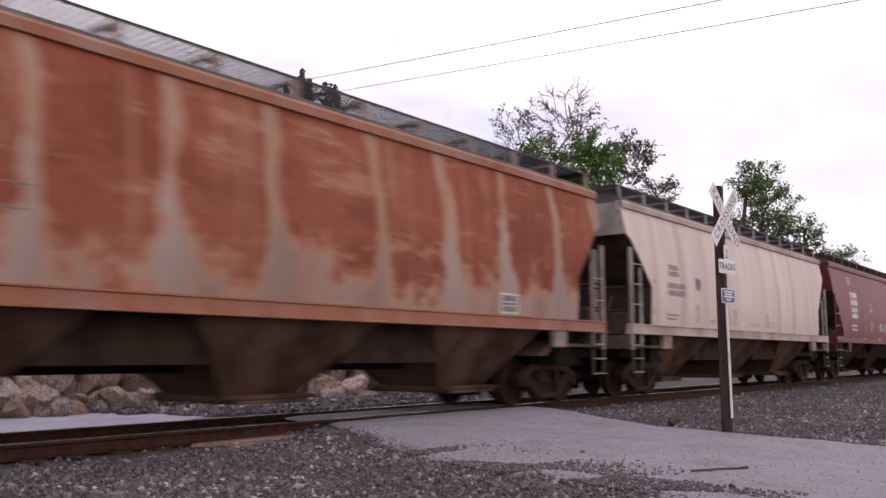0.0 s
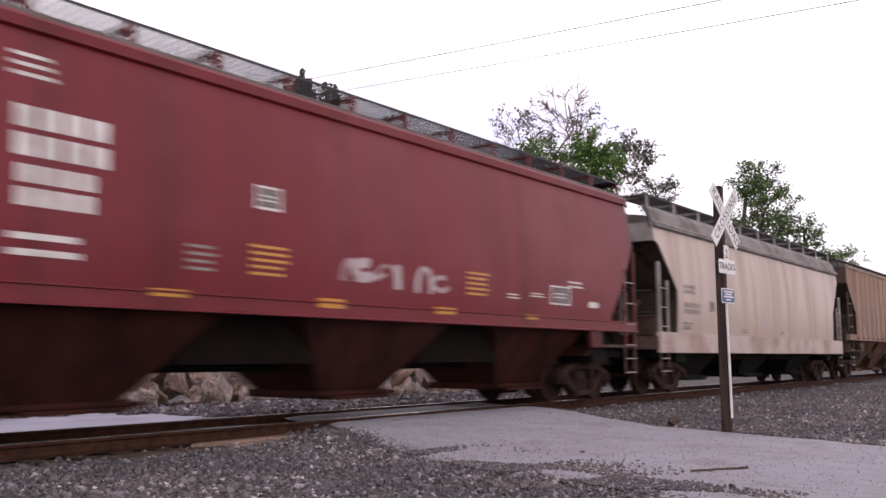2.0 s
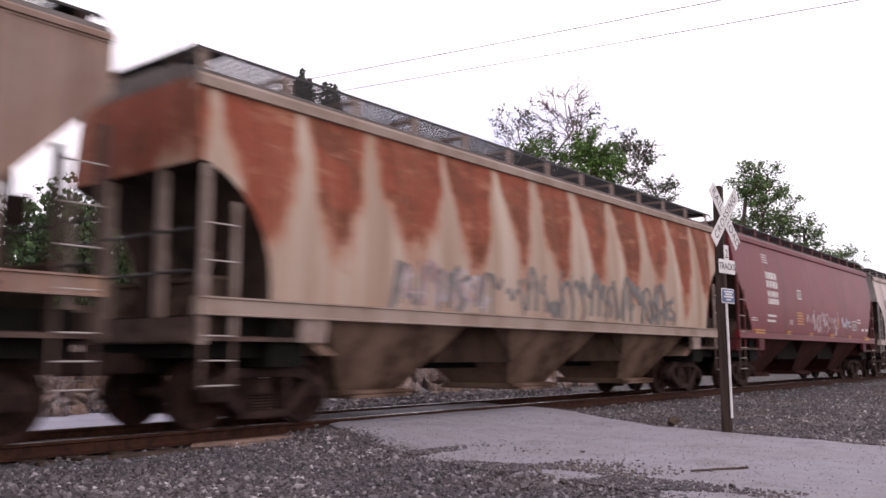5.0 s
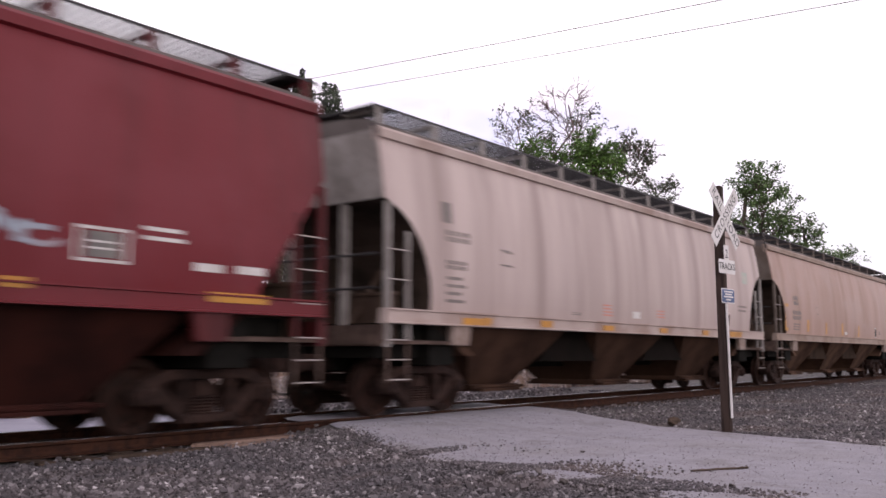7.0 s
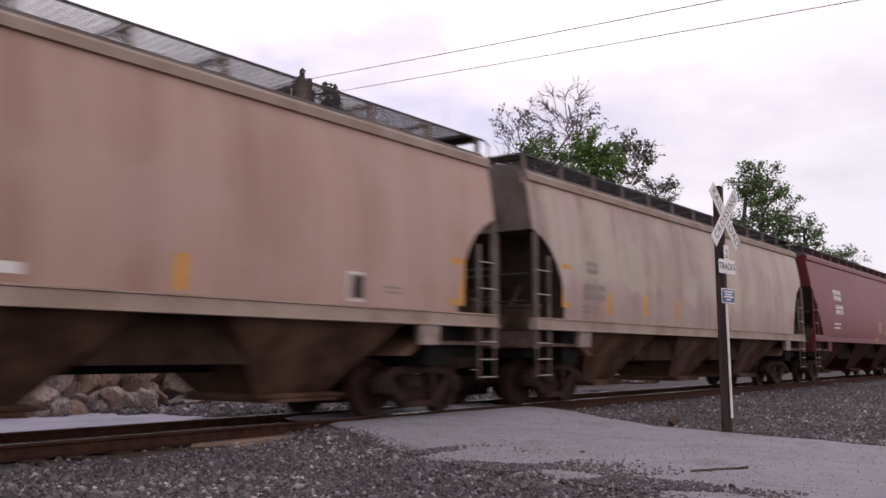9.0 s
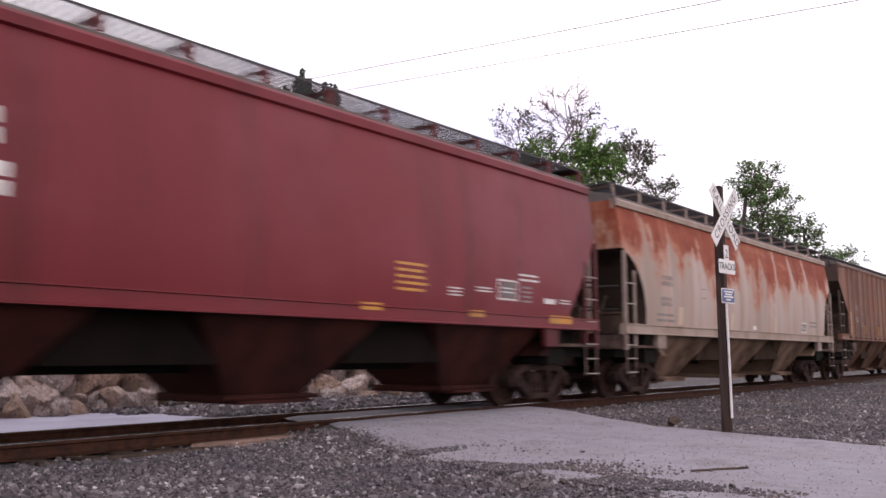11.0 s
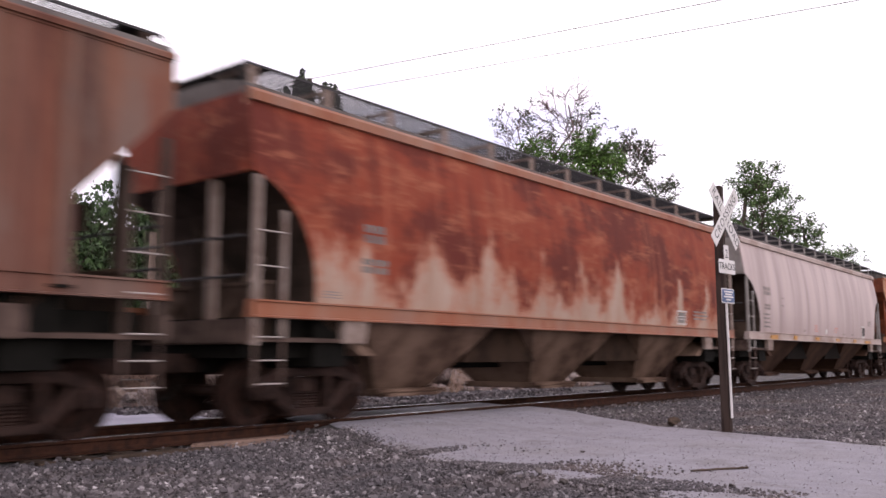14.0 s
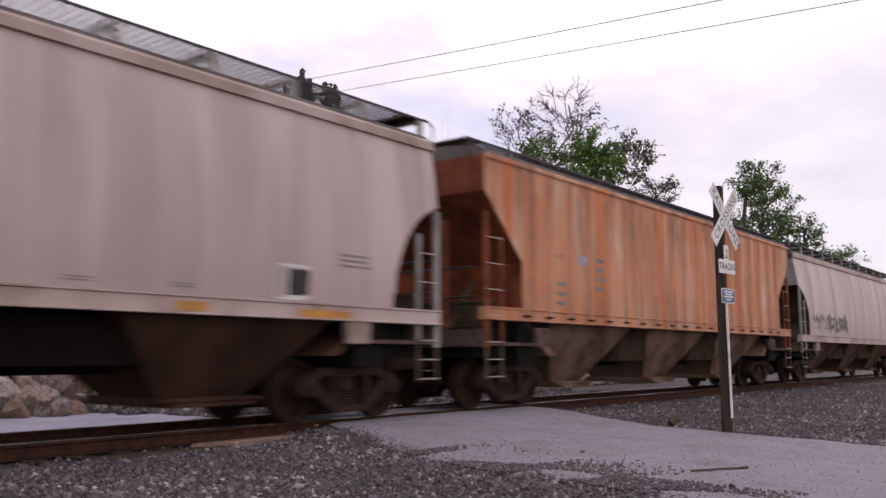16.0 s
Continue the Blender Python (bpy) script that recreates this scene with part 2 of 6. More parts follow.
M_RAIL_TOP = grimy("polished_rail", (0.62, 0.63, 0.66), (0.5, 0.5, 0.52), 0.22, 1.0, 5, 0.05)
M_TIE = grimy("creosote_tie", (0.085, 0.06, 0.045), (0.04, 0.03, 0.025), 0.9, 0.0, 6, 0.5, (0.3, 3, 3))
M_PLANK = grimy("crossing_plank", (0.27, 0.185, 0.15), (0.12, 0.080, 0.064), 0.85, 0.0, 5, 0.5, (0.4, 4, 4))
M_WHITE = grimy("white_marking", (0.617, 0.602, 0.594), (0.436, 0.412, 0.396), 0.6, 0.0, 2.5)
M_BLACK = grimy("black_marking", (0.13, 0.12, 0.12), (0.2, 0.19, 0.18), 0.6, 0.0, 2.5)
M_INKED = grimy("black_panel", (0.03, 0.027, 0.027), (0.055, 0.05, 0.05), 0.6, 0.0, 2.5)
M_YELLOW = grimy("yellow_reflector", (0.50, 0.235, 0.030), (0.36, 0.17, 0.040), 0.5, 0.0, 4)
M_REDMARK = grimy("red_marking", (0.55, 0.22, 0.18), (0.5, 0.3, 0.25), 0.6, 0.0, 4)
M_SILVER = grimy("silver_spray", (0.40, 0.35, 0.36), (0.22, 0.12, 0.125), 0.5, 0.1, 2.0)
M_BLUESPRAY = grimy("blue_spray", (0.25, 0.33, 0.40), (0.28, 0.22, 0.25), 0.5, 0.0, 2.0)
M_TEAL = grimy("teal_spray", (0.30, 0.42, 0.38), (0.45, 0.42, 0.38), 0.6, 0.0, 2.0)


# ---- geometry helpers ----
class Geo:
    """Vertices and faces of one mesh."""

    def __init__(self):
        self.v, self.f = [], []

    def add(self, verts, faces):
        o = len(self.v)
        self.v.extend(tuple(p) for p in verts)
        self.f.extend(tuple(i + o for i in f) for f in faces)
        return self

    def box(self, x0, x1, y0, y1, z0, z1):
        c = [(x, y, z) for x in (x0, x1) for y in (y0, y1) for z in (z0, z1)]
        return self.add(c, [(0, 1, 3, 2), (4, 6, 7, 5), (0, 4, 5, 1), (2, 3, 7, 6), (0, 2, 6, 4), (1, 5, 7, 3)])

    def prism(self, poly, y0, y1):
        """poly: points (x, z), run counter-clockwise as seen from -y."""
        n = len(poly)
        v = [(x, y0, z) for x, z in poly] + [(x, y1, z) for x, z in poly]
        f = [tuple(range(n)), tuple(range(2 * n - 1, n - 1, -1))]
        f += [(i, i + n, (i + 1) % n + n, (i + 1) % n) for i in range(n)]
        return self.add(v, f)

    def extrude_x(self, poly, x0, x1):
        """poly: points (y, z)."""
        n = len(poly)
        v = [(x0, y, z) for y, z in poly] + [(x1, y, z) for y, z in poly]
        f = [tuple(range(n - 1, -1, -1)), tuple(range(n, 2 * n))]
        f += [(i, (i + 1) % n, (i + 1) % n + n, i + n) for i in range(n)]
        return self.add(v, f)

    def rod(self, a, b, r, r2=None, n=6):
        a, b = Vector(a), Vector(b)
        r2 = r if r2 is None else r2
        d = (b - a).normalized()
        u = d.orthogonal().normalized()
        w = d.cross(u)
        v = []
        for p, k in ((a, r), (b, r2)):
            for i in range(n):
                t = 2 * math.pi * i / n
                v.append(p + (u * math.cos(t) + w * math.sin(t)) * k)
        f = [(i, (i + 1) % n, (i + 1) % n + n, i + n) for i in range(n)]
        f += [tuple(range(n - 1, -1, -1)), tuple(range(n, 2 * n))]
        return self.add(v, f)

    def lathe_y(self, prof, n=28):
        """A disc about the y axis: prof gives (radius, y)."""
        m = len(prof)
        v = [(r * math.cos(2 * math.pi * i / n), y, r * math.sin(2 * math.pi * i / n)) for i in range(n) for r, y in prof]
        f = [(i * m + j, i * m + j + 1, (i + 1) % n * m + j + 1, (i + 1) % n * m + j) for i in range(n) for j in range(m - 1)]
        return self.add(v, f)

    def mesh(self, name, bevel=0.0, smooth=False):
        me = bpy.data.meshes.new(name)
        me.from_pydata(self.v, [], self.f)
        bm = bmesh.new()
        bm.from_mesh(me)
        bmesh.ops.recalc_face_normals(bm, faces=bm.faces)
        if bevel:
            es = [e for e in bm.edges if len(e.link_faces) == 2 and e.calc_face_angle(0) > 0.6]
            bmesh.ops.bevel(bm, geom=es, offset=bevel, segments=2, affect="EDGES", clamp_overlap=True)
        bm.to_mesh(me)
        bm.free()
        if smooth:
            for p in me.polygons:
                p.use_smooth = True
        return me


def part(name, me, mat, parent=None, label="", at=None):
    """Links a mesh as one object, under a thing or under a part."""
    if isinstance(me, Geo):
        me = me.mesh(name)
    ob = new(name, me)
    if mat is not None and len(me.materials) == 0:
        me.materials.append(mat)
    if parent is not None:
        ob.parent = parent
    if at is not None:
        ob.matrix_basis = at
    if label:
        ob["label"] = label
    return ob


def empty(name, m):
    ob = new(name)
    ob.empty_display_size = 0.3
    ob.matrix_basis = m
    return ob


MESHES = {}


def shared(key, make):
    if key not in MESHES:
        MESHES[key] = make()
    return MESHES[key]


# ---- hopper cars ----
HALF_W = 1.60            # half the width over the sides
TRUCK_IN = 2.13          # truck centre from the coupling line
END_IN = 0.63            # end of the body from the coupling line


def wheel_mesh():
    g = Geo()
    prof = [(0.0, -0.10), (0.10, -0.10), (0.12, -0.05), (0.33, -0.01), (0.37, -0.06), (0.455, -0.065), (0.457, 0.035),
            (0.485, 0.045), (0.485, 0.07), (0.37, 0.07), (0.33, 0.04), (0.12, 0.06), (0.0, 0.07)]
    return g.lathe_y(prof, 30).mesh("wheel", smooth=False)


def axle_mesh():
    return Geo().rod((0, -0.72, 0), (0, 0.72, 0), 0.085, n=10).mesh("axle")


def journal_mesh():
    g = Geo().lathe_y([(0.0, -0.09), (0.085, -0.09), (0.11, -0.07), (0.11, 0.05), (0.0, 0.05)], 14)
    for i in range(3):
        t = 2 * math.pi * i / 3
        g.rod((0.06 * math.cos(t), -0.11, 0.06 * math.sin(t)), (0.06 * math.cos(t), -0.08, 0.06 * math.sin(t)), 0.018, n=6)
    return g.mesh("journal_cap")


def frame_mesh():
    """Cast side frame of a truck: bowed top chord, tension arms and two openings round the spring nest."""
    g = Geo()
    t = 0.11
    top = [(-1.10, 0.52), (-0.98, 0.64), (-0.60, 0.78), (0.60, 0.78), (0.98, 0.64), (1.10, 0.52),
           (1.10, 0.46), (0.80, 0.55), (0.52, 0.66), (-0.52, 0.66), (-0.80, 0.55), (-1.10, 0.46)]
    g.prism(top[::-1], -t, t)
    for s in (-1, 1):
        arm = [(s * 0.80, 0.56), (s * 0.66, 0.60), (s * 0.28, 0.20), (s * 0.40, 0.14), (s * 0.70, 0.38)]
        g.prism(arm if s > 0 else arm[::-1], -t * 0.9, t * 0.9)
        col = [(s * 0.30, 0.24), (s * 0.42, 0.24), (s * 0.42, 0.68), (s * 0.30, 0.68)]
        g.prism(col, -t * 0.9, t * 0.9)
        jaw = [(s * 0.72, 0.36), (s * 1.06, 0.36), (s * 1.10, 0.50), (s * 1.0, 0.62), (s * 0.78, 0.62), (s * 0.70, 0.50)]
        g.prism(jaw, -t * 1.1, t * 1.1)
    g.prism([(-0.42, 0.12), (0.42, 0.12), (0.36, 0.22), (-0.36, 0.22)], -t * 1.2, t * 1.2)
    return g.mesh("side_frame", bevel=0.015)


def spring_mesh():
    prof = [(0.052 + 0.018 * (i % 2), 0.21 + i * 0.02) for i in range(13)]
    n = 10
    v = [(r * math.cos(2 * math.pi * k / n), r * math.sin(2 * math.pi * k / n), z) for r, z in prof for k in range(n)]
    f = [(j * n + k, j * n + (k + 1) % n, (j + 1) * n + (k + 1) % n, (j + 1) * n + k) for j in range(12) for k in range(n)]
    return Geo().add(v, f).mesh("spring")


def ring(r, w, z, n=10):
    v, f = [], []
    for i in range(n):
        t = 2 * math.pi * i / n
        for k, dz in ((r - w, 0), (r, w), (r + w, 0), (r, -w)):
            v.append((k * math.cos(t), k * math.sin(t), z + dz))
    for i in range(n):
        for j in range(4):
            f.append((i * 4 + j, (i + 1) % n * 4 + j, (i + 1) % n * 4 + (j + 1) % 4, i * 4 + (j + 1) % 4))
    return v, f


WHEELSETS = []           # (wheelset, its place along the car, the car's index)


def truck(car, cx, index):
    tk = part("truck", shared("bolster", lambda: Geo().box(-0.17, 0.17, -1.02, 1.02, 0.42, 0.64).box(-0.3, 0.3, -0.35, 0.35, 0.62, 0.74).mesh("truck", 0.03)),
              M_TRUCK, car, "rusty cast-iron truck bolster", pose(cx, 0, 0))
    for s in (-1, 1):
        part("side_frame", shared("side_frame", frame_mesh), M_TRUCK, tk, "", pose(0, s * 0.99, 0))
        for dx in (-0.13, 0.0, 0.13):
            part("spring", shared("spring", spring_mesh), M_TRUCK, tk, "", pose(dx, s * 0.99, 0))
        for a in (-0.89, 0.89):
            part("journal_cap", shared("journal", journal_mesh), M_TRUCK, tk, "", pose(a, s * 1.09, 0.457, 0, 0, 0 if s < 0 else 180))
    for a in (-0.89, 0.89):
        ax = part("wheelset", shared("axle", axle_mesh), M_WHEEL, car, "rusty steel axle with two wheels", pose(cx + a, 0, 0.457))
        for s in (-1, 1):
            part("wheel", shared("wheel", wheel_mesh), M_WHEEL, ax, "", pose(0, s * 0.76, 0, 0, 0, 0 if s < 0 else 180))
        WHEELSETS.append((ax, cx + a, index))


def outline(hl, z0, z1, cut):
    """Half outline of a side at its end, from the sill up: (distance in from the end, z)."""
    if cut == "round":
        pts = [(1.12, z0), (1.10, 1.9), (1.05, 2.2), (0.95, 2.5), (0.80, 2.78), (0.60, 3.02), (0.36, 3.2), (0.12, 3.32), (0.0, 3.36)]
    elif cut == "kink":
        pts = [(1.10, z0), (1.10, 2.55), (0.95, 2.72), (0.18, 3.62), (0.0, 3.72)]
    elif cut == "tall":
        pts = [(1.18, z0), (1.18, 2.66), (0.0, 3.86)]
    else:
        pts = [(1.15, z0), (1.12, 1.8), (0.0, 3.42)]
    return pts + [(0.0, z1)]


def side_y(z, bulge):
    return HALF_W - bulge * (((z - 2.45) / 1.5) ** 2)


def side_mesh(hl, z0, z1, cut, s, bulge):
    """A side sheet 6 mm thick, cut to the outline, in strips from sill to eave so that it can bulge."""
    half = outline(hl, z0, z1, cut)

    def inset(z):
        for (a, za), (b, zb) in zip(half, half[1:]):
            if za <= z <= zb and zb > za:
                return a + (b - a) * (z - za) / (zb - za)
        return half[-1][0]
    zs = sorted({round(z0 + (z1 - z0) * i / 16, 4) for i in range(17)} | {round(z, 4) for _, z in half})
    g = Geo()
    v = []
    for z in zs:
        e = inset(z)
        y = side_y(z, bulge)
        for k in (y, y - 0.03):
            v += [(-hl + e, s * k, z), (hl - e, s * k, z)]
    f = []
    for i in range(len(zs) - 1):
        o, q = i * 4, i * 4 + 4
        f += [(o, o + 1, q + 1, q), (o + 2, q + 2, q + 3, o + 3), (o, q, q + 2, o + 2), (o + 1, o + 3, q + 3, q + 1)]
    f += [(0, 2, 3, 1)]
    t = (len(zs) - 1) * 4
    f += [(t, t + 1, t + 3, t + 2)]
    return g.add(v, f).mesh("side")


def ladder(car, x, s, mat, z0, z1, w=0.46, low=0.55):
    """Corner ladder: a wide corner post, a second stile, worn rungs, and a thin grimy stirrup below the sill."""
    lad = part("ladder", Geo().box(x - 0.055, x + 0.055, s * 1.53, s * 1.60, z0 - 0.12, z1).mesh("ladder", 0.008), mat, car, "painted steel corner ladder")
    d = -math.copysign(1, x)
    x2 = x + d * w
    part("stile", Geo().box(x2 - 0.042, x2 + 0.042, s * 1.55, s * 1.60, z0, z1 - 0.42).mesh("stile", 0.008), mat, lad)
    for k in (x, x2):
        part("stirrup", Geo().box(k - 0.02, k + 0.02, s * 1.56, s * 1.59, low, z0 + 0.02), M_LOW, lad, "thin grimy stirrup bar")
    z = low + 0.04
    while z < z1 - 0.35:
        part("rung", Geo().rod((x, s * 1.61, z), (x2, s * 1.61, z), 0.0105), M_RUNG, lad)
        z += 0.46 if z > 1.1 else 0.30
    return lad


def bar_block(x0, x1, z0, z1, s, bulge=0.0, th=0.004):
    a, b = side_y(z0, bulge), side_y(z1, bulge)
    v = [(x0, s * a, z0), (x1, s * a, z0), (x1, s * b, z1), (x0, s * b, z1)]
    v += [(p[0], p[1] + s * th, p[2]) for p in v]
    return v, [(0, 1, 2, 3), (4, 5, 6, 7), (0, 1, 5, 4), (1, 2, 6, 5), (2, 3, 7, 6), (3, 0, 4, 7)]


def marking(car, x, z, w, h, mat, n=1, bulge=0.0, name="lettering", gap=0.2, stroke=False):
    """n plain blocks in a row on the near side, from x over the width w."""
    g = Geo()
    step = w / n
    for i in range(n):
        a, b = x + i * step, x + (i + 1 - (gap if n > 1 else 0)) * step
        if stroke:
            b = a + 0.72 * step
            g.add(*bar_block(a, b, z, z + h * 0.44, -1, bulge))
            g.add(*bar_block(a, b, z + h * 0.56, z + h, -1, bulge))
        else:
            g.add(*bar_block(a, b, z, z + h, -1, bulge))
    return part(name, g, mat, car)


def spray(car, x, z, w, h, mat, seed, bulge=0.0):
    """Loose hand-sprayed strokes that cannot be read: bent ribbons, one part each."""
    r = random.Random(seed)
    n = max(4, int(w / 0.21))
    for i in range(n):
        cx = x + w * (i + 0.5) / n + r.uniform(-0.08, 0.08)
        k = r.choice((0, 1, 2, 3, 3, 4, 5))
        lo, hi = z + r.uniform(0, 0.25) * h, z + h * r.uniform(0.7, 1.0)
        lean, span = r.uniform(-0.12, 0.12), r.uniform(0.14, 0.26)
        pts = []
        for j in range(15):
            t = j / 14
            if k == 0:
                p = (cx + span * 0.6 * math.sin(t * 6.5), lo + (hi - lo) * t)
            elif k == 1:
                p = (cx + span * math.cos(math.pi * (1 - t)), lo + (hi - lo) * math.sin(math.pi * t) ** 0.7)
            elif k == 2:
                p = (cx - span + 2 * span * t, lo + (hi - lo) * (0.75 + 0.15 * math.sin(t * 7)))
            elif k == 3:
                p = (cx + lean * (t - 0.5) * 2, lo + (hi - lo) * t)
            elif k == 4:
                p = (cx + span * math.cos(t * 5.0 + 1), (lo + hi) / 2 + 0.3 * (hi - lo) * math.sin(t * 5.0 + 1))
            else:
                p = (cx - span + 2 * span * t, lo + (hi - lo) * (0.3 + 0.12 * math.sin(t * 9)))
            pts.append(p)
        t = r.choice((0.022, 0.03, 0.04, 0.06, 0.075))
        v = []
        for j, (ax, az) in enumerate(pts):
            qx, qz = pts[min(j + 1, 14)]
            px, pz = pts[max(j - 1, 0)]
            dx, dz = qx - px, qz - pz
            q = t / max(1e-6, math.hypot(dx, dz))
            for sg in (1, -1):
                xx, zz = ax - sg * dz * q, az + sg * dx * q
                v += [(xx, -side_y(zz, bulge) - 0.001 - 0.0006 * i, zz), (xx, -side_y(zz, bulge) - 0.004 - 0.0006 * i, zz)]
        f = []
        for j in range(14):
            o, p = j * 4, j * 4 + 4
            f += [(o + 1, o + 3, p + 3, p + 1), (o, p, p + 2, o + 2), (o, o + 1, p + 1, p), (o + 2, p + 2, p + 3, o + 3)]
        part("graffiti_stroke", Geo().add(v, f).mesh("graffiti_stroke"), mat, car, "loose sprayed graffiti stroke")


def running_board(car, hl, z, y0, y1, s, mat_post, zeave, posts, near=True):
    """Roof walkway: edge rails, thin grating bars and the plates that carry it."""
    rb = part("running_board", Geo().box(-hl, hl, s * y0, s * (y0 - 0.02), z - 0.035, z).box(-hl, hl, s * y1, s * (y1 + 0.02), z - 0.035, z),
              M_GRATE, car, "steel grating walkway on the roof")
    g = Geo()
    n = 15
    for i in range(1, n):
        y = y0 + (y1 - y0) * i / n
        g.box(-hl, hl, s * (y - 0.004), s * (y + 0.003), z - 0.012, z - 0.004)
    k = -hl
    while k < hl:
        g.box(k - 0.003, k + 0.003, min(s * y0, s * y1), max(s * y0, s * y1), z - 0.036, z - 0.006)
        k += 0.13
    part("grating", g, M_GRATE, rb)
    for i in range(posts):
        x = -hl + 0.15 + (2 * hl - 0.3) * i / (posts - 1)
        yy = s * (y0 - 0.03)
        part("bracket", shared(("bracket", mat_post.name, s, round(z, 2), round(zeave, 2), round(y0, 2)), lambda: Geo().box(-0.075, 0.075, min(yy, yy + s * 0.02), max(yy, yy + s * 0.02), zeave - 0.06, z - 0.02)
             .box(-0.035, 0.035, min(s * y0, s * y1), max(s * y0, s * y1), z - 0.085, z - 0.036).mesh("bracket")), mat_post, rb, "", pose(x, 0, 0))


def hopper_mesh(tw, bw, z0, z1, ty=1.5, by=0.62):
    g = Geo()
    v = [(-tw, -ty, z1), (tw, -ty, z1), (tw, ty, z1), (-tw, ty, z1), (-bw, -by, z0), (bw, -by, z0), (bw, by, z0), (-bw, by, z0)]
    g.add(v, [(0, 1, 2, 3), (7, 6, 5, 4), (0, 4, 5, 1), (1, 5, 6, 2), (2, 6, 7, 3), (3, 7, 4, 0)])
    return g.mesh("hopper")


def gate_mesh(bw, by, z0):
    g = Geo()
    g.box(-bw - 0.10, bw + 0.10, -by - 0.16, by + 0.16, z0 - 0.07, z0 + 0.02)
    g.box(-bw, bw, -by - 0.3, by + 0.3, z0 - 0.10, z0 - 0.05)
    g.rod((-bw - 0.2, -by - 0.22, z0 - 0.02), (bw + 0.2, -by - 0.22, z0 - 0.02), 0.03)
    return g.mesh("outlet_gate", bevel=0.01)


def hopper_car(index, centre, length, style, paint, end_paint, hopper_mat, sill_mat, label):
    """style: keys cut, z0 (sill), z1 (eave), bays, board (z, y0, y1), posts, ribs, deep, bulge."""
    cut, z0, z1 = style["cut"], style["z0"], style["z1"]
    post_mat = style.get("post", M_POST if end_paint is paint else end_paint)
    bulge = style.get("bulge", 0.0)
    hl = length / 2 - END_IN
    car = empty("hopper_car", pose(centre, TRACK_Y, 0))
    tagged(car, label, "train car", "covered hopper cars of the train")
    for s in (-1, 1):
        part("side", side_mesh(hl, z0, z1, cut, s, bulge), paint, car, "")
        if style.get("deep"):
            part("side_sill", Geo().box(-hl, hl, s * 1.50, s * 1.615, 1.02, z0 + 0.02).mesh("side_sill", 0.012), sill_mat, car, "deep side sill")
        else:
            prof = [(1.44, z0 - 0.08), (1.645, z0 - 0.08), (1.645, z0 - 0.06), (1.612, z0 - 0.05), (1.612, z0 + 0.118), (1.640, z0 + 0.127), (1.640, z0 + 0.15), (1.47, z0 + 0.15)]
            part("side_sill", Geo().extrude_x([(s * y, z) for y, z in prof], -hl, hl).mesh("side_sill"), sill_mat, car)
        ye = side_y(z1, bulge)
        lip = [(ye - 0.01, z1 - 0.20), (ye + 0.025, z1 - 0.20), (ye + 0.025, z1 - 0.15), (ye + 0.085, z1 - 0.14), (ye + 0.09, z1 - 0.02), (ye + 0.05, z1 + 0.03), (ye - 0.1, z1 + 0.04), (ye - 0.1, z1 - 0.20)]
        if style.get("bead"):
            lip = [(ye - 0.01, z1 - 0.31), (ye + 0.045, z1 - 0.31), (ye + 0.055, z1 - 0.27), (ye + 0.045, z1 - 0.235), (ye + 0.012, z1 - 0.23), (ye + 0.012, z1 - 0.18)] + lip[3:-1] + [(ye - 0.1, z1 - 0.31)]
        if style.get("ribs"):
            lip = [(ye + (y - ye) * 0.5, z1 + (z - z1) * 0.5) for y, z in lip]
        if style.get("deep"):
            lip = [(y, z1 + (z - z1) * 0.75) for y, z in lip]
        part("top_chord", Geo().extrude_x([(s * y, z) for y, z in lip], -hl, hl).mesh("top_chord"), sill_mat if not style.get("deep") else M_FLANK, car)
    ye = side_y(z1, bulge)
    if style.get("deep"):
        for s in (-1, 1):
            part("roof_flank", Geo().extrude_x([(s * (ye - 0.01), z1 + 0.0), (s * (ye + 0.0), z1 + 0.03), (s * (ye - 0.08), z1 + 0.30), (s * (ye - 0.24), z1 + 0.46), (s * (ye - 0.28), z1 + 0.38)], -hl, hl).mesh("roof_flank"), M_FLANK, car)
            part("roof_rail", Geo().box(-hl, hl, s * (ye + 0.03), s * (ye + 0.055), z1 - 0.01, z1 + 0.02).mesh("roof_rail"), sill_mat, car)
    # roof, a low arch
    arch = [(ye * math.cos(math.pi * i / 12) if i not in (0, 12) else (ye if i == 0 else -ye), z1 + 0.02 + 0.26 * math.sin(math.pi * i / 12) ** 0.8) for i in range(13)]
    part("roof", Geo().extrude_x(arch + [(-ye, z1 - 0.03), (ye, z1 - 0.03)], -hl + 0.02, hl - 0.02).mesh("roof"), M_BOARD, car)
    hatch = shared(("hatch", length), lambda: Geo().box(-hl + 1.0, hl - 1.0, -0.30, 0.30, 0, 0.14).mesh("hatch", 0.04))
    part("hatch", hatch, M_BOARD, car, "long trough hatch cover", pose(0, 0, z1 + 0.26))
    half = outline(hl, z0, z1, cut)
    low = style["bays_x"][-1] + style["top_w"]
    for d in (-1, 1):
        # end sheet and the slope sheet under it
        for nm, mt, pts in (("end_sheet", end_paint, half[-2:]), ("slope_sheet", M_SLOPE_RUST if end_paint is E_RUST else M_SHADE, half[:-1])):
            g = Geo()
            pts = [(d * (hl - a), z) for a, z in pts]
            v = [(x, k * (side_y(z, bulge) - 0.012), z) for k in (-1, 1) for x, z in pts]
            n = len(pts)
            f = [(i, i + 1, i + 1 + n, i + n) for i in range(n - 1)]
            v += [(x - d * 0.03, y, z) for x, y, z in v]
            f += [(i + 2 * n, i + n + 2 * n, i + 1 + n + 2 * n, i + 1 + 2 * n) for i in range(n - 1)]
            part(nm, g.add(v, f).mesh(nm), mt, car)
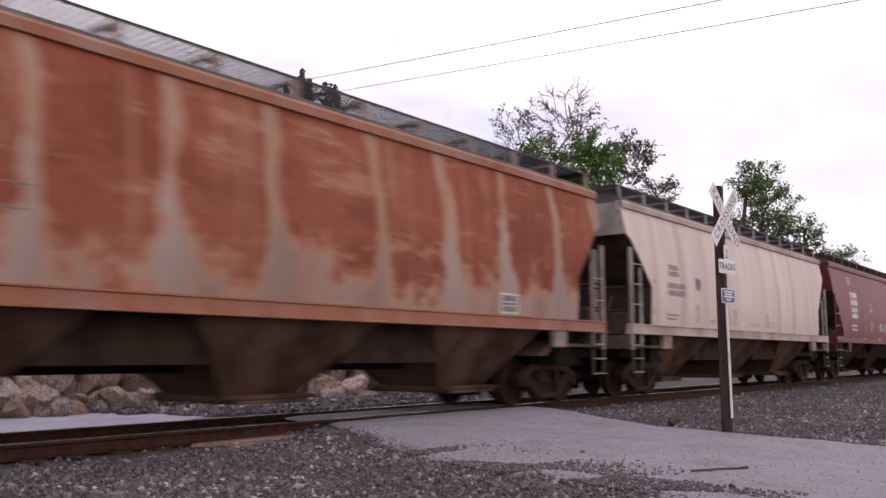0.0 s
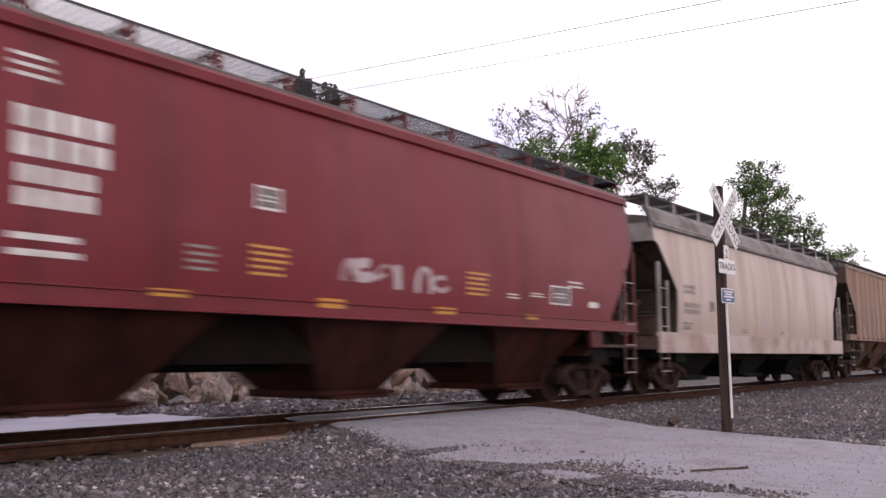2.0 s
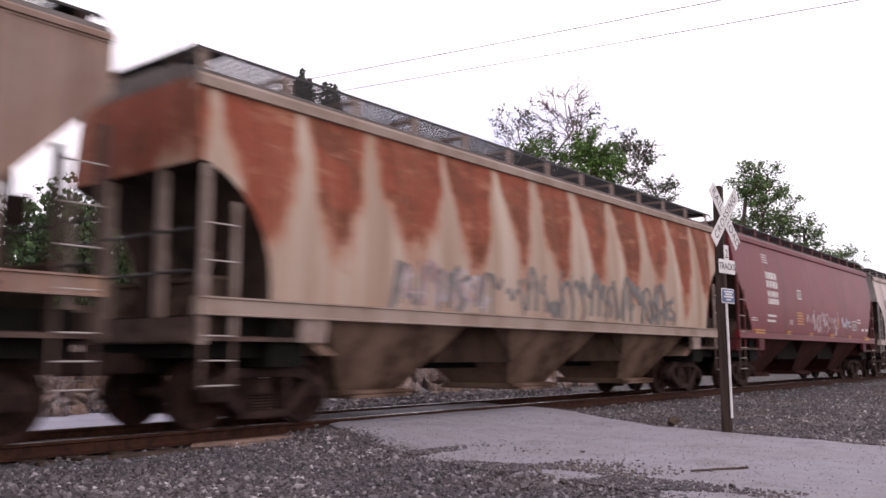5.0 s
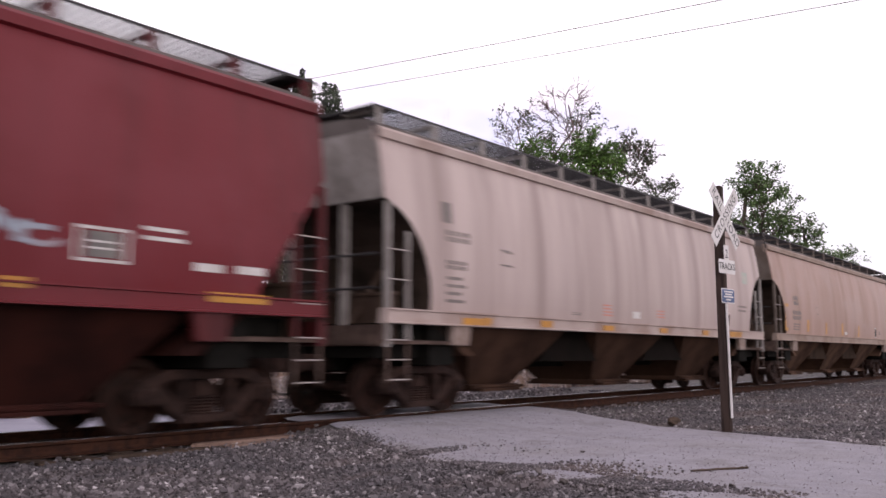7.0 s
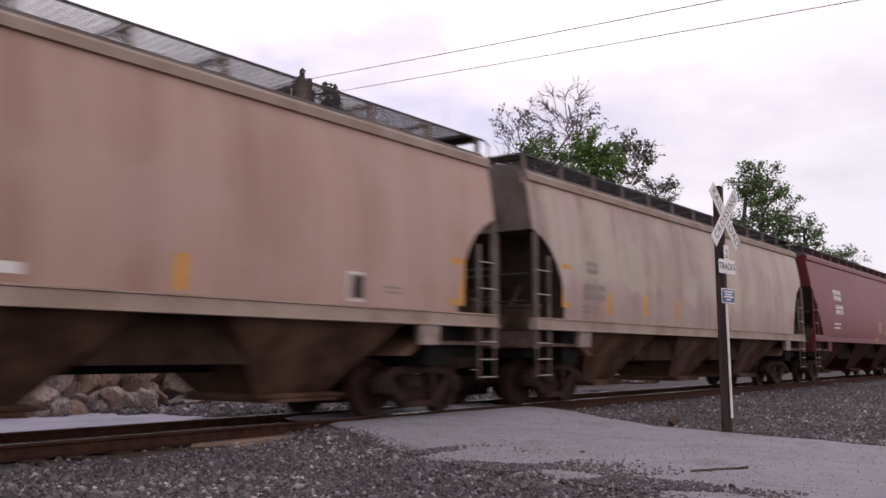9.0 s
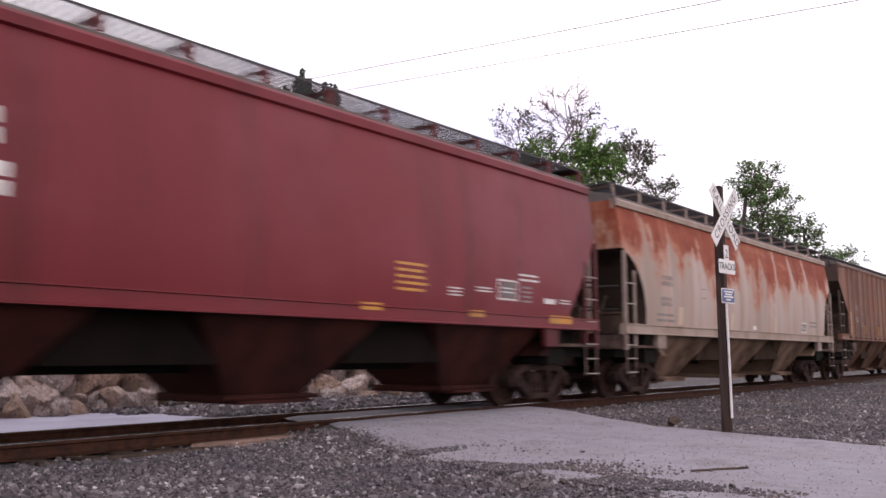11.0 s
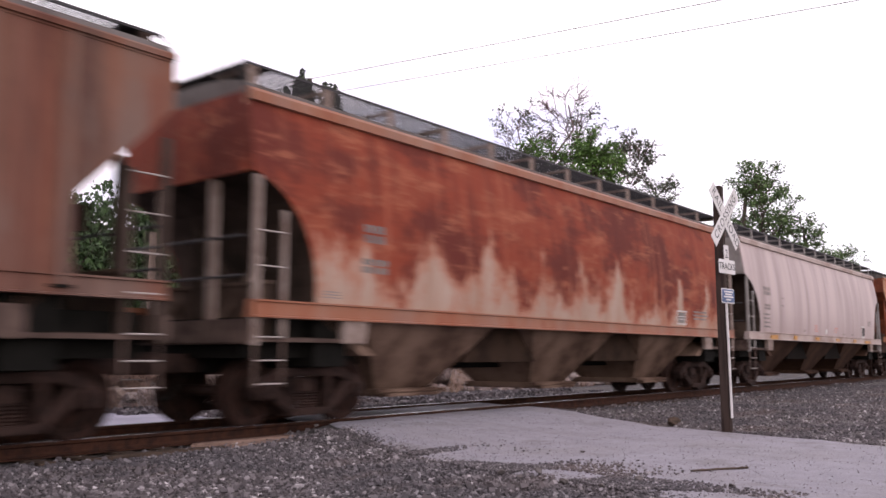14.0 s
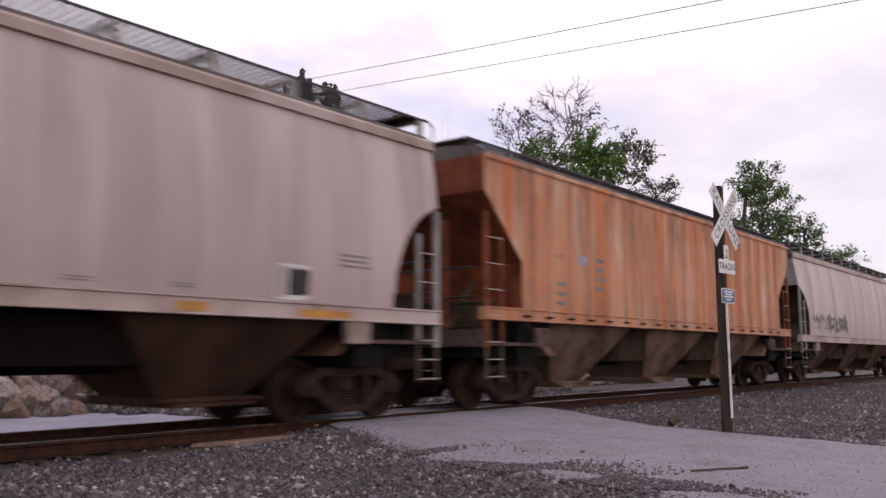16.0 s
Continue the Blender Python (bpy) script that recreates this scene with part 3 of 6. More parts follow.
        # slope on to the first bay, and the bay's far wall
        slope = [(d * (hl - half[0][0]), z0 + 0.02), (d * low, 0.95), (d * (low - 0.3), 0.95), (d * (hl - half[0][0] - 0.3), z0 + 0.02)]
        part("slope_sheet", Geo().prism(slope, -1.46, 1.46).mesh("slope_sheet"), hopper_mat, car)
        # end posts, cross rails and sill
        for y in (-0.62, 0.62):
            part("end_post", shared(("end_post", post_mat.name, d), lambda: Geo().box(-0.05, 0.05, -0.07, 0.07, 1.12, 3.42).mesh("end_post", 0.01)), post_mat, car, "", pose(d * (hl - 0.08), y, 0))
        part("end_sill", Geo().box(d * hl - 0.09, d * hl + 0.09, -1.56, 1.56, 1.10, 1.42).mesh("end_sill", 0.02), M_LOW if end_paint is not P_RED_END else P_RED_END, car)
        xe = d * (hl - 0.42)
        part("shear_plate", Geo().box(xe - 0.015, xe + 0.015, -1.42, 1.42, 1.2, 1.92).box(xe - 0.05, xe + 0.05, -1.42, 1.42, 1.90, 1.95).mesh("shear_plate"), M_PLATE, car, "dusty brown plate across the car's end")
        for y in (-0.62, 0.62):
            part("end_brace", Geo().rod((d * (hl - 0.1), y, 1.3), (d * (hl - 0.95), y, 2.35), 0.045), M_PLATE, car)
        # Web plate added to block bright views through the end recess.
        if not style.get("ribs"):
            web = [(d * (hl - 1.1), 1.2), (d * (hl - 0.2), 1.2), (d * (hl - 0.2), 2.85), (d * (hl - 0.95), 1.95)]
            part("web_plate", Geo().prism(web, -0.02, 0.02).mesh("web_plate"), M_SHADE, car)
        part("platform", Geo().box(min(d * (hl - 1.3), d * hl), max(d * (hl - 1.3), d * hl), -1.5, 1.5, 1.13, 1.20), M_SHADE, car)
        for z in (1.98, 2.5):
            part("handrail", Geo().rod((d * (hl + 0.06), -1.45, z), (d * (hl + 0.06), 1.45, z), 0.02), M_GRATE, car)
        for s in (-1, 1):
            if not style.get("deep"):
                part("sill_step", Geo().box(min(d * (hl - 1.7), d * hl), max(d * (hl - 1.7), d * hl), s * 1.48, s * 1.58, 1.13, 1.185).mesh("sill_step"), M_LOW, car)
                part("jacking_pad", Geo().prism([(d * (hl - 1.62), 1.12), (d * (hl - 1.62), 1.47), (d * (hl - 2.14), 1.47), (d * (hl - 2.08), 1.12)], s * 1.5, s * 1.61).mesh("jacking_pad", 0.01), P_RED_END if end_paint is P_RED_END else M_LOW if style.get("ribs") else M_POST, car)
            ladder(car, d * (hl - 0.06), s, post_mat, 1.2, style.get("ladder", 3.3))
        # coupler and its draft gear
        cp = part("coupler", Geo().box(min(d * (hl - 0.6), d * (hl + 0.32)), max(d * (hl - 0.6), d * (hl + 0.32)), -0.13, 0.13, 0.72, 0.98)
                  .box(min(d * (hl + 0.3), d * (hl + 0.63)), max(d * (hl + 0.3), d * (hl + 0.63)), -0.17, 0.15, 0.70, 1.0).mesh("coupler", 0.03), M_TRUCK, car, "rusty cast-steel coupler")
        hose = Geo()
        hv, hn = [], 6
        for i in range(9):
            t = i / 8
            px, pz = d * (hl + 0.1 + 0.5 * t), 0.72 - 0.35 * math.sin(t * 2.6)
            hv += [(px + 0.025 * math.cos(k * math.pi / 3) * 0.5, -0.32 + 0.025 * math.cos(k * math.pi / 3), pz + 0.025 * math.sin(k * math.pi / 3)) for k in range(hn)]
        hose.add(hv, [(i * hn + k, i * hn + (k + 1) % hn, (i + 1) * hn + (k + 1) % hn, (i + 1) * hn + k) for i in range(8) for k in range(hn)] + [tuple(range(hn)), tuple(range(8 * hn, 9 * hn))])
        part("air_hose", hose, M_UNDER, car)
        bx = d * (length / 2 - TRUCK_IN)
        # Second box is added to block daylight seen under the car's end.
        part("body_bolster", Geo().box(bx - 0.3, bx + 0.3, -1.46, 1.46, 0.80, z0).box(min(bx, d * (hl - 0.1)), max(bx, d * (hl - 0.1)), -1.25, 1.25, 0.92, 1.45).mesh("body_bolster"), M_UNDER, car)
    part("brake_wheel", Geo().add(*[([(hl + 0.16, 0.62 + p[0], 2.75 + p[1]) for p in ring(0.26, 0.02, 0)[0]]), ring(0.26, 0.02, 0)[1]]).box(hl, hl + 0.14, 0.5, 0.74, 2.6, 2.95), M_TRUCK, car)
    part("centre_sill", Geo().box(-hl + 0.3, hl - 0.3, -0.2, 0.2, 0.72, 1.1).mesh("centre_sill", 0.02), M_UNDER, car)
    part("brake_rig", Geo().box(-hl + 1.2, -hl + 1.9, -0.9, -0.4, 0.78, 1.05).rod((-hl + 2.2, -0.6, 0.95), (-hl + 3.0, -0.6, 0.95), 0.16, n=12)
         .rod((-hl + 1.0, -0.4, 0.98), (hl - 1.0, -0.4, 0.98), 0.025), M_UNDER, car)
    # hoppers
    for bx in style["bays_x"]:
        hp = part("hopper", shared(("hopper", hopper_mat.name, style["top_w"], z0), lambda: hopper_mesh(style["top_w"], style["bot_w"], 0.40, z0 + 0.03, 1.50, 0.70)), hopper_mat, car, "", pose(bx, 0, 0))
        part("outlet_gate", shared(("gate", style["bot_w"], hopper_mat.name), lambda: gate_mesh(style["bot_w"], 0.70, 0.40)), style.get("gate", hopper_mat), hp)
    # dark sheets that close the bays above; near-black saddles carry painted shade
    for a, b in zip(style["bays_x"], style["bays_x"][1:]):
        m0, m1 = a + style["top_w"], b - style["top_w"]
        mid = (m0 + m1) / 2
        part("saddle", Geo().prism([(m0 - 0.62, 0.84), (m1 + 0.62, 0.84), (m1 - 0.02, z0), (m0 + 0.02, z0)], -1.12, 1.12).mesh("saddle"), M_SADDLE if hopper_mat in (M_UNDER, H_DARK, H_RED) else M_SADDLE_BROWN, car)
    for d in (-1, 1):
        truck(car, d * (length / 2 - TRUCK_IN), index)
    zb, y0, y1 = style["board"]
    for s in (-1, 1):
        running_board(car, hl, zb, y0, y1, s, post_mat if not style.get("dark_posts") else M_LOW, z1, style["posts"])
    for d in (-1, 1):
        part("end_walk", Geo().box(min(d * (hl - 0.5), d * hl), max(d * (hl - 0.5), d * hl), -y0, y0, zb - 0.03, zb), M_GRATE, car)
        for s in (-1, 1):
            part("grab_iron", Geo().rod((d * hl, s * y0, zb), (d * (hl + 0.12), s * (y0 + 0.05), zb - 0.12), 0.018).rod((d * (hl + 0.12), s * (y0 + 0.05), zb - 0.12), (d * (hl + 0.02), s * (y0 + 0.1), z1 - 0.1), 0.018), M_GRATE, car)
    if style.get("ribs"):
        n = style["ribs"]
        z_rib0 = z0 + 0.03
        for s in (-1, 1):
            for i in range(n):
                x = -hl + 1.28 + (2 * hl - 2.56) * i / (n - 1)
                g = shared(("rib", paint.name, s), lambda: Geo().add([(-0.06, s * 1.60, z_rib0), (0.06, s * 1.60, z_rib0), (0.035, s * 1.655, z_rib0), (-0.035, s * 1.655, z_rib0),
                                                                 (-0.06, s * 1.60, z1 - 0.1), (0.06, s * 1.60, z1 - 0.1), (0.035, s * 1.655, z1 - 0.1), (-0.035, s * 1.655, z1 - 0.1)],
                                                                [(0, 1, 2, 3), (4, 5, 6, 7), (0, 1, 5, 4), (1, 2, 6, 5), (2, 3, 7, 6), (3, 0, 4, 7)]).mesh("rib"))
                part("rib", g, paint, car, "", pose(x, 0, 0))
                part("rib_foot", shared(("rib_foot", s), lambda: Geo().box(-0.12, 0.12, min(s * 1.6, s * 1.645), max(s * 1.6, s * 1.645), z0 - 0.005, z0 + 0.03).mesh("rib_foot")), M_UNDER, car, "", pose(x, 0, 0))
    return car


ROUND = dict(cut="round", z0=1.52, z1=4.475, bays_x=(-4.6, 0.0, 4.6), top_w=1.75, bot_w=0.66, board=(4.89, 1.30, 0.50), posts=13, bulge=0.125)
KINK = dict(ROUND, cut="kink", ladder=3.4)
RED = dict(ROUND, cut="straight", bead=True, z0=1.55, z1=4.53, board=(4.91, 1.30, 0.50), posts=14)
RIBBED = dict(ROUND, bulge=0.0, cut="tall", z0=1.66, z1=4.52, bays_x=(-5.05, -1.68, 1.68, 5.05), top_w=1.62, bot_w=0.62, board=(4.89, 1.22, 0.50), posts=8, ribs=19, ladder=3.5, dark_posts=True)
ORANGE = dict(RIBBED, bays_x=(-4.4, 0.0, 4.4), top_w=1.9, ribs=19)
DEEP = dict(ROUND, cut="kink", z0=1.50, z1=4.175, bulge=0.10, deep=True, board=(4.89, 1.30, 0.52), posts=11, ladder=3.2)

P_C0 = car_paint("paint_rust_over_grey", (0.31, 0.245, 0.215), (0.21, 0.14, 0.11), (0.225, 0.064, 0.034), (0.165, 0.042, 0.023), 0.19, 1.75, 4.5, 0.4, 1.75, 0.085, 1.0, fall=0.45, ragged=1.9, gaps=0.35, point=0.3, clean=0.95)
P_C1 = car_paint("paint_cream", (0.56, 0.465, 0.420), (0.36, 0.288, 0.252), streaks=0.26, seed=2.0, low_dirt=0.4)
P_RED = car_paint("paint_oxide_red", (0.135, 0.012, 0.018), (0.080, 0.008, 0.010), streaks=0.25, seed=3.0, fade=(0.165, 0.030, 0.040), fade_amount=0.45, rough=0.45, low_dirt=0.2)
P_RED_END = car_paint("paint_oxide_red_end", (0.088, 0.011, 0.013), (0.048, 0.008, 0.009), streaks=0.3, seed=3.5, rough=0.6)
P_C3 = car_paint("paint_beige", (0.424, 0.340, 0.305), (0.265, 0.205, 0.175), streaks=0.32, seed=4.0, low_dirt=0.45)
P_C4 = car_paint("paint_brown_ribbed", (0.265, 0.186, 0.156), (0.145, 0.093, 0.074), (0.24, 0.100, 0.060), (0.14, 0.075, 0.055), -0.07, 1.3, 4.8, 0.4, 1.7, 0.0, 5.0, fade=(0.30, 0.235, 0.205), fade_amount=0.4, columns=0.5)
P_C5 = car_paint("paint_rust_streaks", (0.42, 0.345, 0.285), (0.28, 0.19, 0.14), (0.205, 0.052, 0.028), (0.115, 0.040, 0.022), 0.16, 2.25, 4.8, 0.35, 1.5, 0.13, 6.0, fall=2.8, ragged=1.3, point=0.7)
P_C7 = car_paint("paint_white", (0.462, 0.380, 0.360), (0.285, 0.222, 0.205), streaks=0.28, seed=7.0, low_dirt=0.35)
P_C8 = car_paint("paint_tan", (0.348, 0.232, 0.195), (0.250, 0.155, 0.119), (0.330, 0.165, 0.099), (0.250, 0.121, 0.079), 0.0, 1.9, 4.7, 0.35, 1.6, 0.03, 8.0, low_dirt=0.0, fade=(0.345, 0.250, 0.222), fade_amount=0.6)
P_C9 = car_paint("paint_tan_grey", (0.348, 0.250, 0.222), (0.200, 0.141, 0.120), (0.300, 0.179, 0.130), (0.240, 0.136, 0.095), -0.04, 2.2, 4.7, 0.4, 1.6, 0.03, 9.5, fade=(0.350, 0.280, 0.262), fade_amount=0.5)
P_C11 = car_paint("paint_grey_rust_top", (0.375, 0.305, 0.275), (0.25, 0.19, 0.16), (0.215, 0.050, 0.026), (0.155, 0.032, 0.018), 0.16, 2.9, 4.40, 0.35, 1.6, 0.11, 11.0, fall=0.7, ragged=1.9, gaps=0.6, point=0.3, clean=0.5)
P_C12 = car_paint("paint_brown_ribbed_red", (0.170, 0.108, 0.088), (0.085, 0.050, 0.041), (0.165, 0.050, 0.029), (0.075, 0.031, 0.022), -0.06, 1.3, 4.8, 0.4, 1.7, 0.0, 12.0, fade=(0.20, 0.145, 0.122), fade_amount=0.4, columns=0.75)
P_C13 = car_paint("paint_deep_rust", (0.40, 0.31, 0.255), (0.28, 0.17, 0.12), (0.200, 0.038, 0.018), (0.088, 0.016, 0.011), 0.26, 1.85, 4.9, 0.3, 1.62, 0.05, 13.0, fall=0.4, ragged=1.9, gaps=0.3, point=0.3, clean=0.35)
P_C14 = car_paint("paint_pale_grey", (0.445, 0.355, 0.345), (0.270, 0.205, 0.196), streaks=0.34, seed=14.0, low_dirt=0.4)
P_C15 = car_paint("paint_orange_ribbed", (0.52, 0.285, 0.18), (0.22, 0.115, 0.078), (0.42, 0.115, 0.046), (0.17, 0.072, 0.048), -0.06, 1.3, 4.8, 0.4, 1.7, 0.0, 15.0, fade=(0.62, 0.46, 0.37), fade_amount=0.5, columns=0.85)
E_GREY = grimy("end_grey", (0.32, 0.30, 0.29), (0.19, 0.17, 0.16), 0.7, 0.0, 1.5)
M_FLANK = grimy("roof_flank_grey", (0.221, 0.206, 0.200), (0.125, 0.110, 0.104), 0.7, 0.0, 1.5)
# Tan and brown ends: colour darkened for the shade between cars.
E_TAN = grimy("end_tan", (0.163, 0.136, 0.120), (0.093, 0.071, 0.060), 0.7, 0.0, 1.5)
E_RUST = grimy("end_rust", (0.21, 0.064, 0.034), (0.095, 0.031, 0.02), 0.8, 0.0, 1.2)
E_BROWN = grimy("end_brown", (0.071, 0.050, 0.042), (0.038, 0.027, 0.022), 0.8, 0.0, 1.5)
H_TAN = grimy("hopper_dusty_tan", (0.110, 0.064, 0.044), (0.034, 0.018, 0.012), 0.85, 0.0, 0.9)
H_DARK = grimy("hopper_dark_dust", (0.066, 0.036, 0.024), (0.026, 0.014, 0.010), 0.85, 0.0, 0.9)
H_PALE = grimy("hopper_pale_dust", (0.190, 0.128, 0.096), (0.055, 0.032, 0.023), 0.85, 0.0, 0.9)
H_BROWN = grimy("hopper_brown", (0.112, 0.062, 0.043), (0.042, 0.022, 0.016), 0.85, 0.0, 1.0)
H_RED = grimy("hopper_red_dirt", (0.044, 0.014, 0.011), (0.021, 0.008, 0.007), 0.85, 0.0, 1.1)
S_RUST = car_paint("sill_rusty", (0.29, 0.17, 0.125), (0.20, 0.085, 0.055), (0.21, 0.048, 0.020), (0.15, 0.038, 0.018), 0.03, 0.3, 5.2, 0.3, 2.3, 0.04, 21.0)
S_PALE = grimy("sill_pale", (0.43, 0.355, 0.33), (0.29, 0.215, 0.19), 0.65, 0.0, 1.1)
S_TAN = grimy("sill_tan", (0.322, 0.255, 0.221), (0.228, 0.168, 0.134), 0.65, 0.0, 1.4)

COUPLINGS = (17.13, 34.38, 52.11, 69.85, 88.88, 107.14, 124.97, 143.25, 161.63, 179.97, 197.52, 215.79, 234.87, 253.14, 271.39, 289.78)
TRAIN = [
    (ROUND | dict(cut="kink"), P_C0, P_C0, H_TAN, S_RUST, "covered hopper car, grey paint mostly overgrown with orange rust"),
    (KINK, P_C1, E_GREY, H_TAN, S_PALE, "cream covered hopper car with patched paint"),
    (RED, P_RED, P_RED_END, H_RED, P_RED, "dark red covered hopper car with white lettering and graffiti"),
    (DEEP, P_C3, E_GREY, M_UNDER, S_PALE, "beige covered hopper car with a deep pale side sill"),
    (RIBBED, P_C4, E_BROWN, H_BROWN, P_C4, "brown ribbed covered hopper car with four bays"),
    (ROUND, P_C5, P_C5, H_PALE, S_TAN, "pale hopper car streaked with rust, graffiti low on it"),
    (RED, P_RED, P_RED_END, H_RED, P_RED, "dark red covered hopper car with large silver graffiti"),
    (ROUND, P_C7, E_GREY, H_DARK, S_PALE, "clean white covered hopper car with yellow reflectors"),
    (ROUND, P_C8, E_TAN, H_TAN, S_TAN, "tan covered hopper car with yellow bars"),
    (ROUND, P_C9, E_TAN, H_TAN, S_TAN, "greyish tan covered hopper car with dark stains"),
    (RED, P_RED, P_RED_END, H_RED, P_RED, "dark red covered hopper car with yellow reflectors"),
    (ROUND, P_C11, P_C11, H_PALE, S_TAN, "grey covered hopper car rusted along its upper side"),
    (RIBBED, P_C12, E_BROWN, H_BROWN, P_C12, "reddish brown ribbed covered hopper car with four bays"),
    (ROUND, P_C13, P_C13, H_PALE, S_RUST, "covered hopper car deep red with rust above a pale band"),
    (ROUND, P_C14, E_GREY, H_DARK, S_PALE, "pale grey covered hopper car with yellow reflectors"),
    (ORANGE, P_C15, E_RUST, H_PALE, P_C15, "orange ribbed covered hopper car with three bays"),
    (ROUND, P_C7, E_GREY, H_TAN, S_PALE, "white covered hopper car with dark graffiti"),
]
CARS = []
ends = (COUPLINGS[0] - 18.3,) + COUPLINGS + (COUPLINGS[-1] + 18.3,)
for i, (style, paint, end_paint, hop, sill, label) in enumerate(TRAIN):
    c, l = (ends[i] + ends[i + 1]) / 2, ends[i + 1] - ends[i]
    CARS.append((hopper_car(i, c, l, style, paint, end_paint, hop, sill, label), c, l))


def mark(i, x, z, w, h, mat, n, kind):
    """Markings on the near side of car i, from x along it and z up, w wide and h high."""
    car, style = CARS[i][0], TRAIN[i][0]
    bulge = style.get("bulge", 0.0)
    proud = 1.622 - side_y(z, bulge) if z < style["z0"] + 0.14 and not style.get("deep") else 0.004
    g = Geo()

    def blk(x0, x1, z0, z1):
        v, f = bar_block(x0, x1, z0, z1, -1, bulge, proud)
        g.add(v, f)
    if kind == "stroke":
        marking(car, x, z, w, h, mat, n, bulge, stroke=True)
        return
    if kind == "spray":
        spray(car, x, z, w, h, mat, int(x * 100) + i, bulge)
        return
    if kind == "bars" and n > 1:
        marking(car, x, z, w, h, mat, n, bulge)
        return
    if kind == "rows":
        r = random.Random(int(x * 50) + i)
        for k in range(n):
            a = z + h * (k + 0.25) / n
            blk(x, x + w * r.uniform(0.8, 1.0), a, a + h * 0.42 / n)
    elif kind == "lines":
        blk(x, x + w, z, z + 0.025)
        blk(x, x + w, z + h - 0.025, z + h)
    elif kind in ("box", "bbox"):
        t = 0.035
        if kind == "bbox":
            mat, h, z = M_WHITE, h + 0.16, z - 0.07
        blk(x, x + w, z, z + t), blk(x, x + w, z + h - t, z + h), blk(x, x + t, z + t, z + h - t)
        if kind == "box":
            blk(x + w - t, x + w, z + t, z + h - t)
        q0 = 0.34 if kind == "bbox" else 0.16
        part("data_panel", Geo().add(*bar_block(x + q0 * w, x + (1.0 if kind == "bbox" else 0.84) * w, z + 0.14 * h, z + 0.86 * h, -1, bulge, 0.0035)), M_INKED if kind == "bbox" else M_BLACK, car)
        if kind == "box":
            for q in (0.36, 0.55):
                blk(x + 0.2 * w, x + 0.8 * w, z + q * h, z + (q + 0.06) * h)
    else:
        blk(x, x + w, z, z + h)
    part("reflector" if mat is M_YELLOW and h < 0.2 else "lettering", g, mat, car)


mark(0, 4.64, 1.70, 0.58, 0.37, M_WHITE, 1, "box")
mark(0, -4.11, 2.68, 0.31, 0.02, M_BLACK, 1, "bars")
mark(0, -4.09, 2.42, 0.22, 0.02, M_BLACK, 1, "bars")
mark(1, -5.90, 2.89, 0.62, 0.29, M_GREYMARK, 4, "stroke")
mark(1, -5.99, 2.41, 1.06, 0.32, M_GREYMARK, 6, "stroke")
mark(1, -6.08, 1.80, 0.72, 0.19, M_GREYMARK, 2, "rows")
mark(1, -4.27, 2.64, 0.34, 0.28, M_GREYMARK, 1, "box")
mark(1, -4.31, 1.80, 0.27, 0.46, M_PATCH, 1, "bars")
mark(1, -1.60, 1.80, 0.29, 0.45, M_PATCH, 1, "bars")
mark(1, 1.19, 1.81, 0.23, 0.42, M_PATCH, 1, "bars")
mark(1, 3.94, 1.86, 0.17, 0.36, M_PATCH, 1, "bars")
mark(1, -6.89, 1.93, 0.21, 0.82, M_PATCH, 1, "bars")
mark(1, -2.11, 1.81, 0.41, 0.23, M_REDMARK, 4, "rows")
mark(1, -0.97, 1.78, 0.26, 0.11, M_WHITE, 1, "bars")
mark(1, -0.30, 2.07, 0.42, 0.04, M_TEAL, 1, "bars")
mark(1, -0.16, 1.79, 0.78, 0.11, M_TEAL, 3, "bars")
mark(1, 1.43, 1.80, 0.50, 0.21, M_REDMARK, 3, "rows")
mark(1, -3.32, 1.80, 0.38, 0.11, M_GREYMARK, 2, "rows")
mark(1, -4.29, 2.65, 0.29, 0.30, M_GREYMARK, 1, "lines")
mark(2, -5.79, 3.82, 0.52, 0.33, M_WHITE, 3, "rows")
mark(2, -5.75, 2.99, 1.11, 0.54, M_WHITE, 4, "stroke")
mark(2, -5.71, 2.47, 0.90, 0.43, M_WHITE, 4, "stroke")
mark(2, -5.76, 1.92, 0.85, 0.33, M_WHITE, 2, "rows")
mark(2, -2.65, 2.84, 0.43, 0.32, M_WHITE, 1, "box")
mark(2, -2.72, 1.96, 0.64, 0.44, M_YELLOW, 5, "rows")
mark(2, -3.68, 1.95, 0.45, 0.36, M_GREYMARK, 4, "rows")
mark(2, -1.01, 1.95, 1.25, 0.44, M_SILVER, 1, "spray")
mark(2, 0.60, 1.92, 0.63, 0.43, M_SILVER, 1, "spray")
mark(2, 1.88, 1.96, 0.66, 0.44, M_YELLOW, 5, "rows")
mark(2, 3.11, 1.97, 0.39, 0.12, M_WHITE, 2, "rows")
mark(2, 3.87, 2.04, 0.50, 0.10, M_WHITE, 2, "rows")
mark(2, 4.57, 1.94, 0.76, 0.37, M_WHITE, 1, "box")
mark(2, 5.26, 2.29, 0.57, 0.17, M_WHITE, 2, "rows")
mark(2, 6.09, 1.94, 0.41, 0.12, M_WHITE, 1, "bars")
mark(2, -4.15, 1.63, 0.49, 0.09, M_YELLOW, 1, "bars")
mark(2, -1.54, 1.61, 0.49, 0.13, M_YELLOW, 1, "bars")
mark(2, 1.02, 1.62, 0.51, 0.11, M_YELLOW, 1, "bars")
mark(2, 3.67, 1.62, 0.39, 0.09, M_YELLOW, 1, "bars")
mark(6, -5.69, 3.83, 0.50, 0.31, M_WHITE, 4, "rows")
mark(6, -5.62, 3.08, 1.11, 0.49, M_WHITE, 4, "stroke")
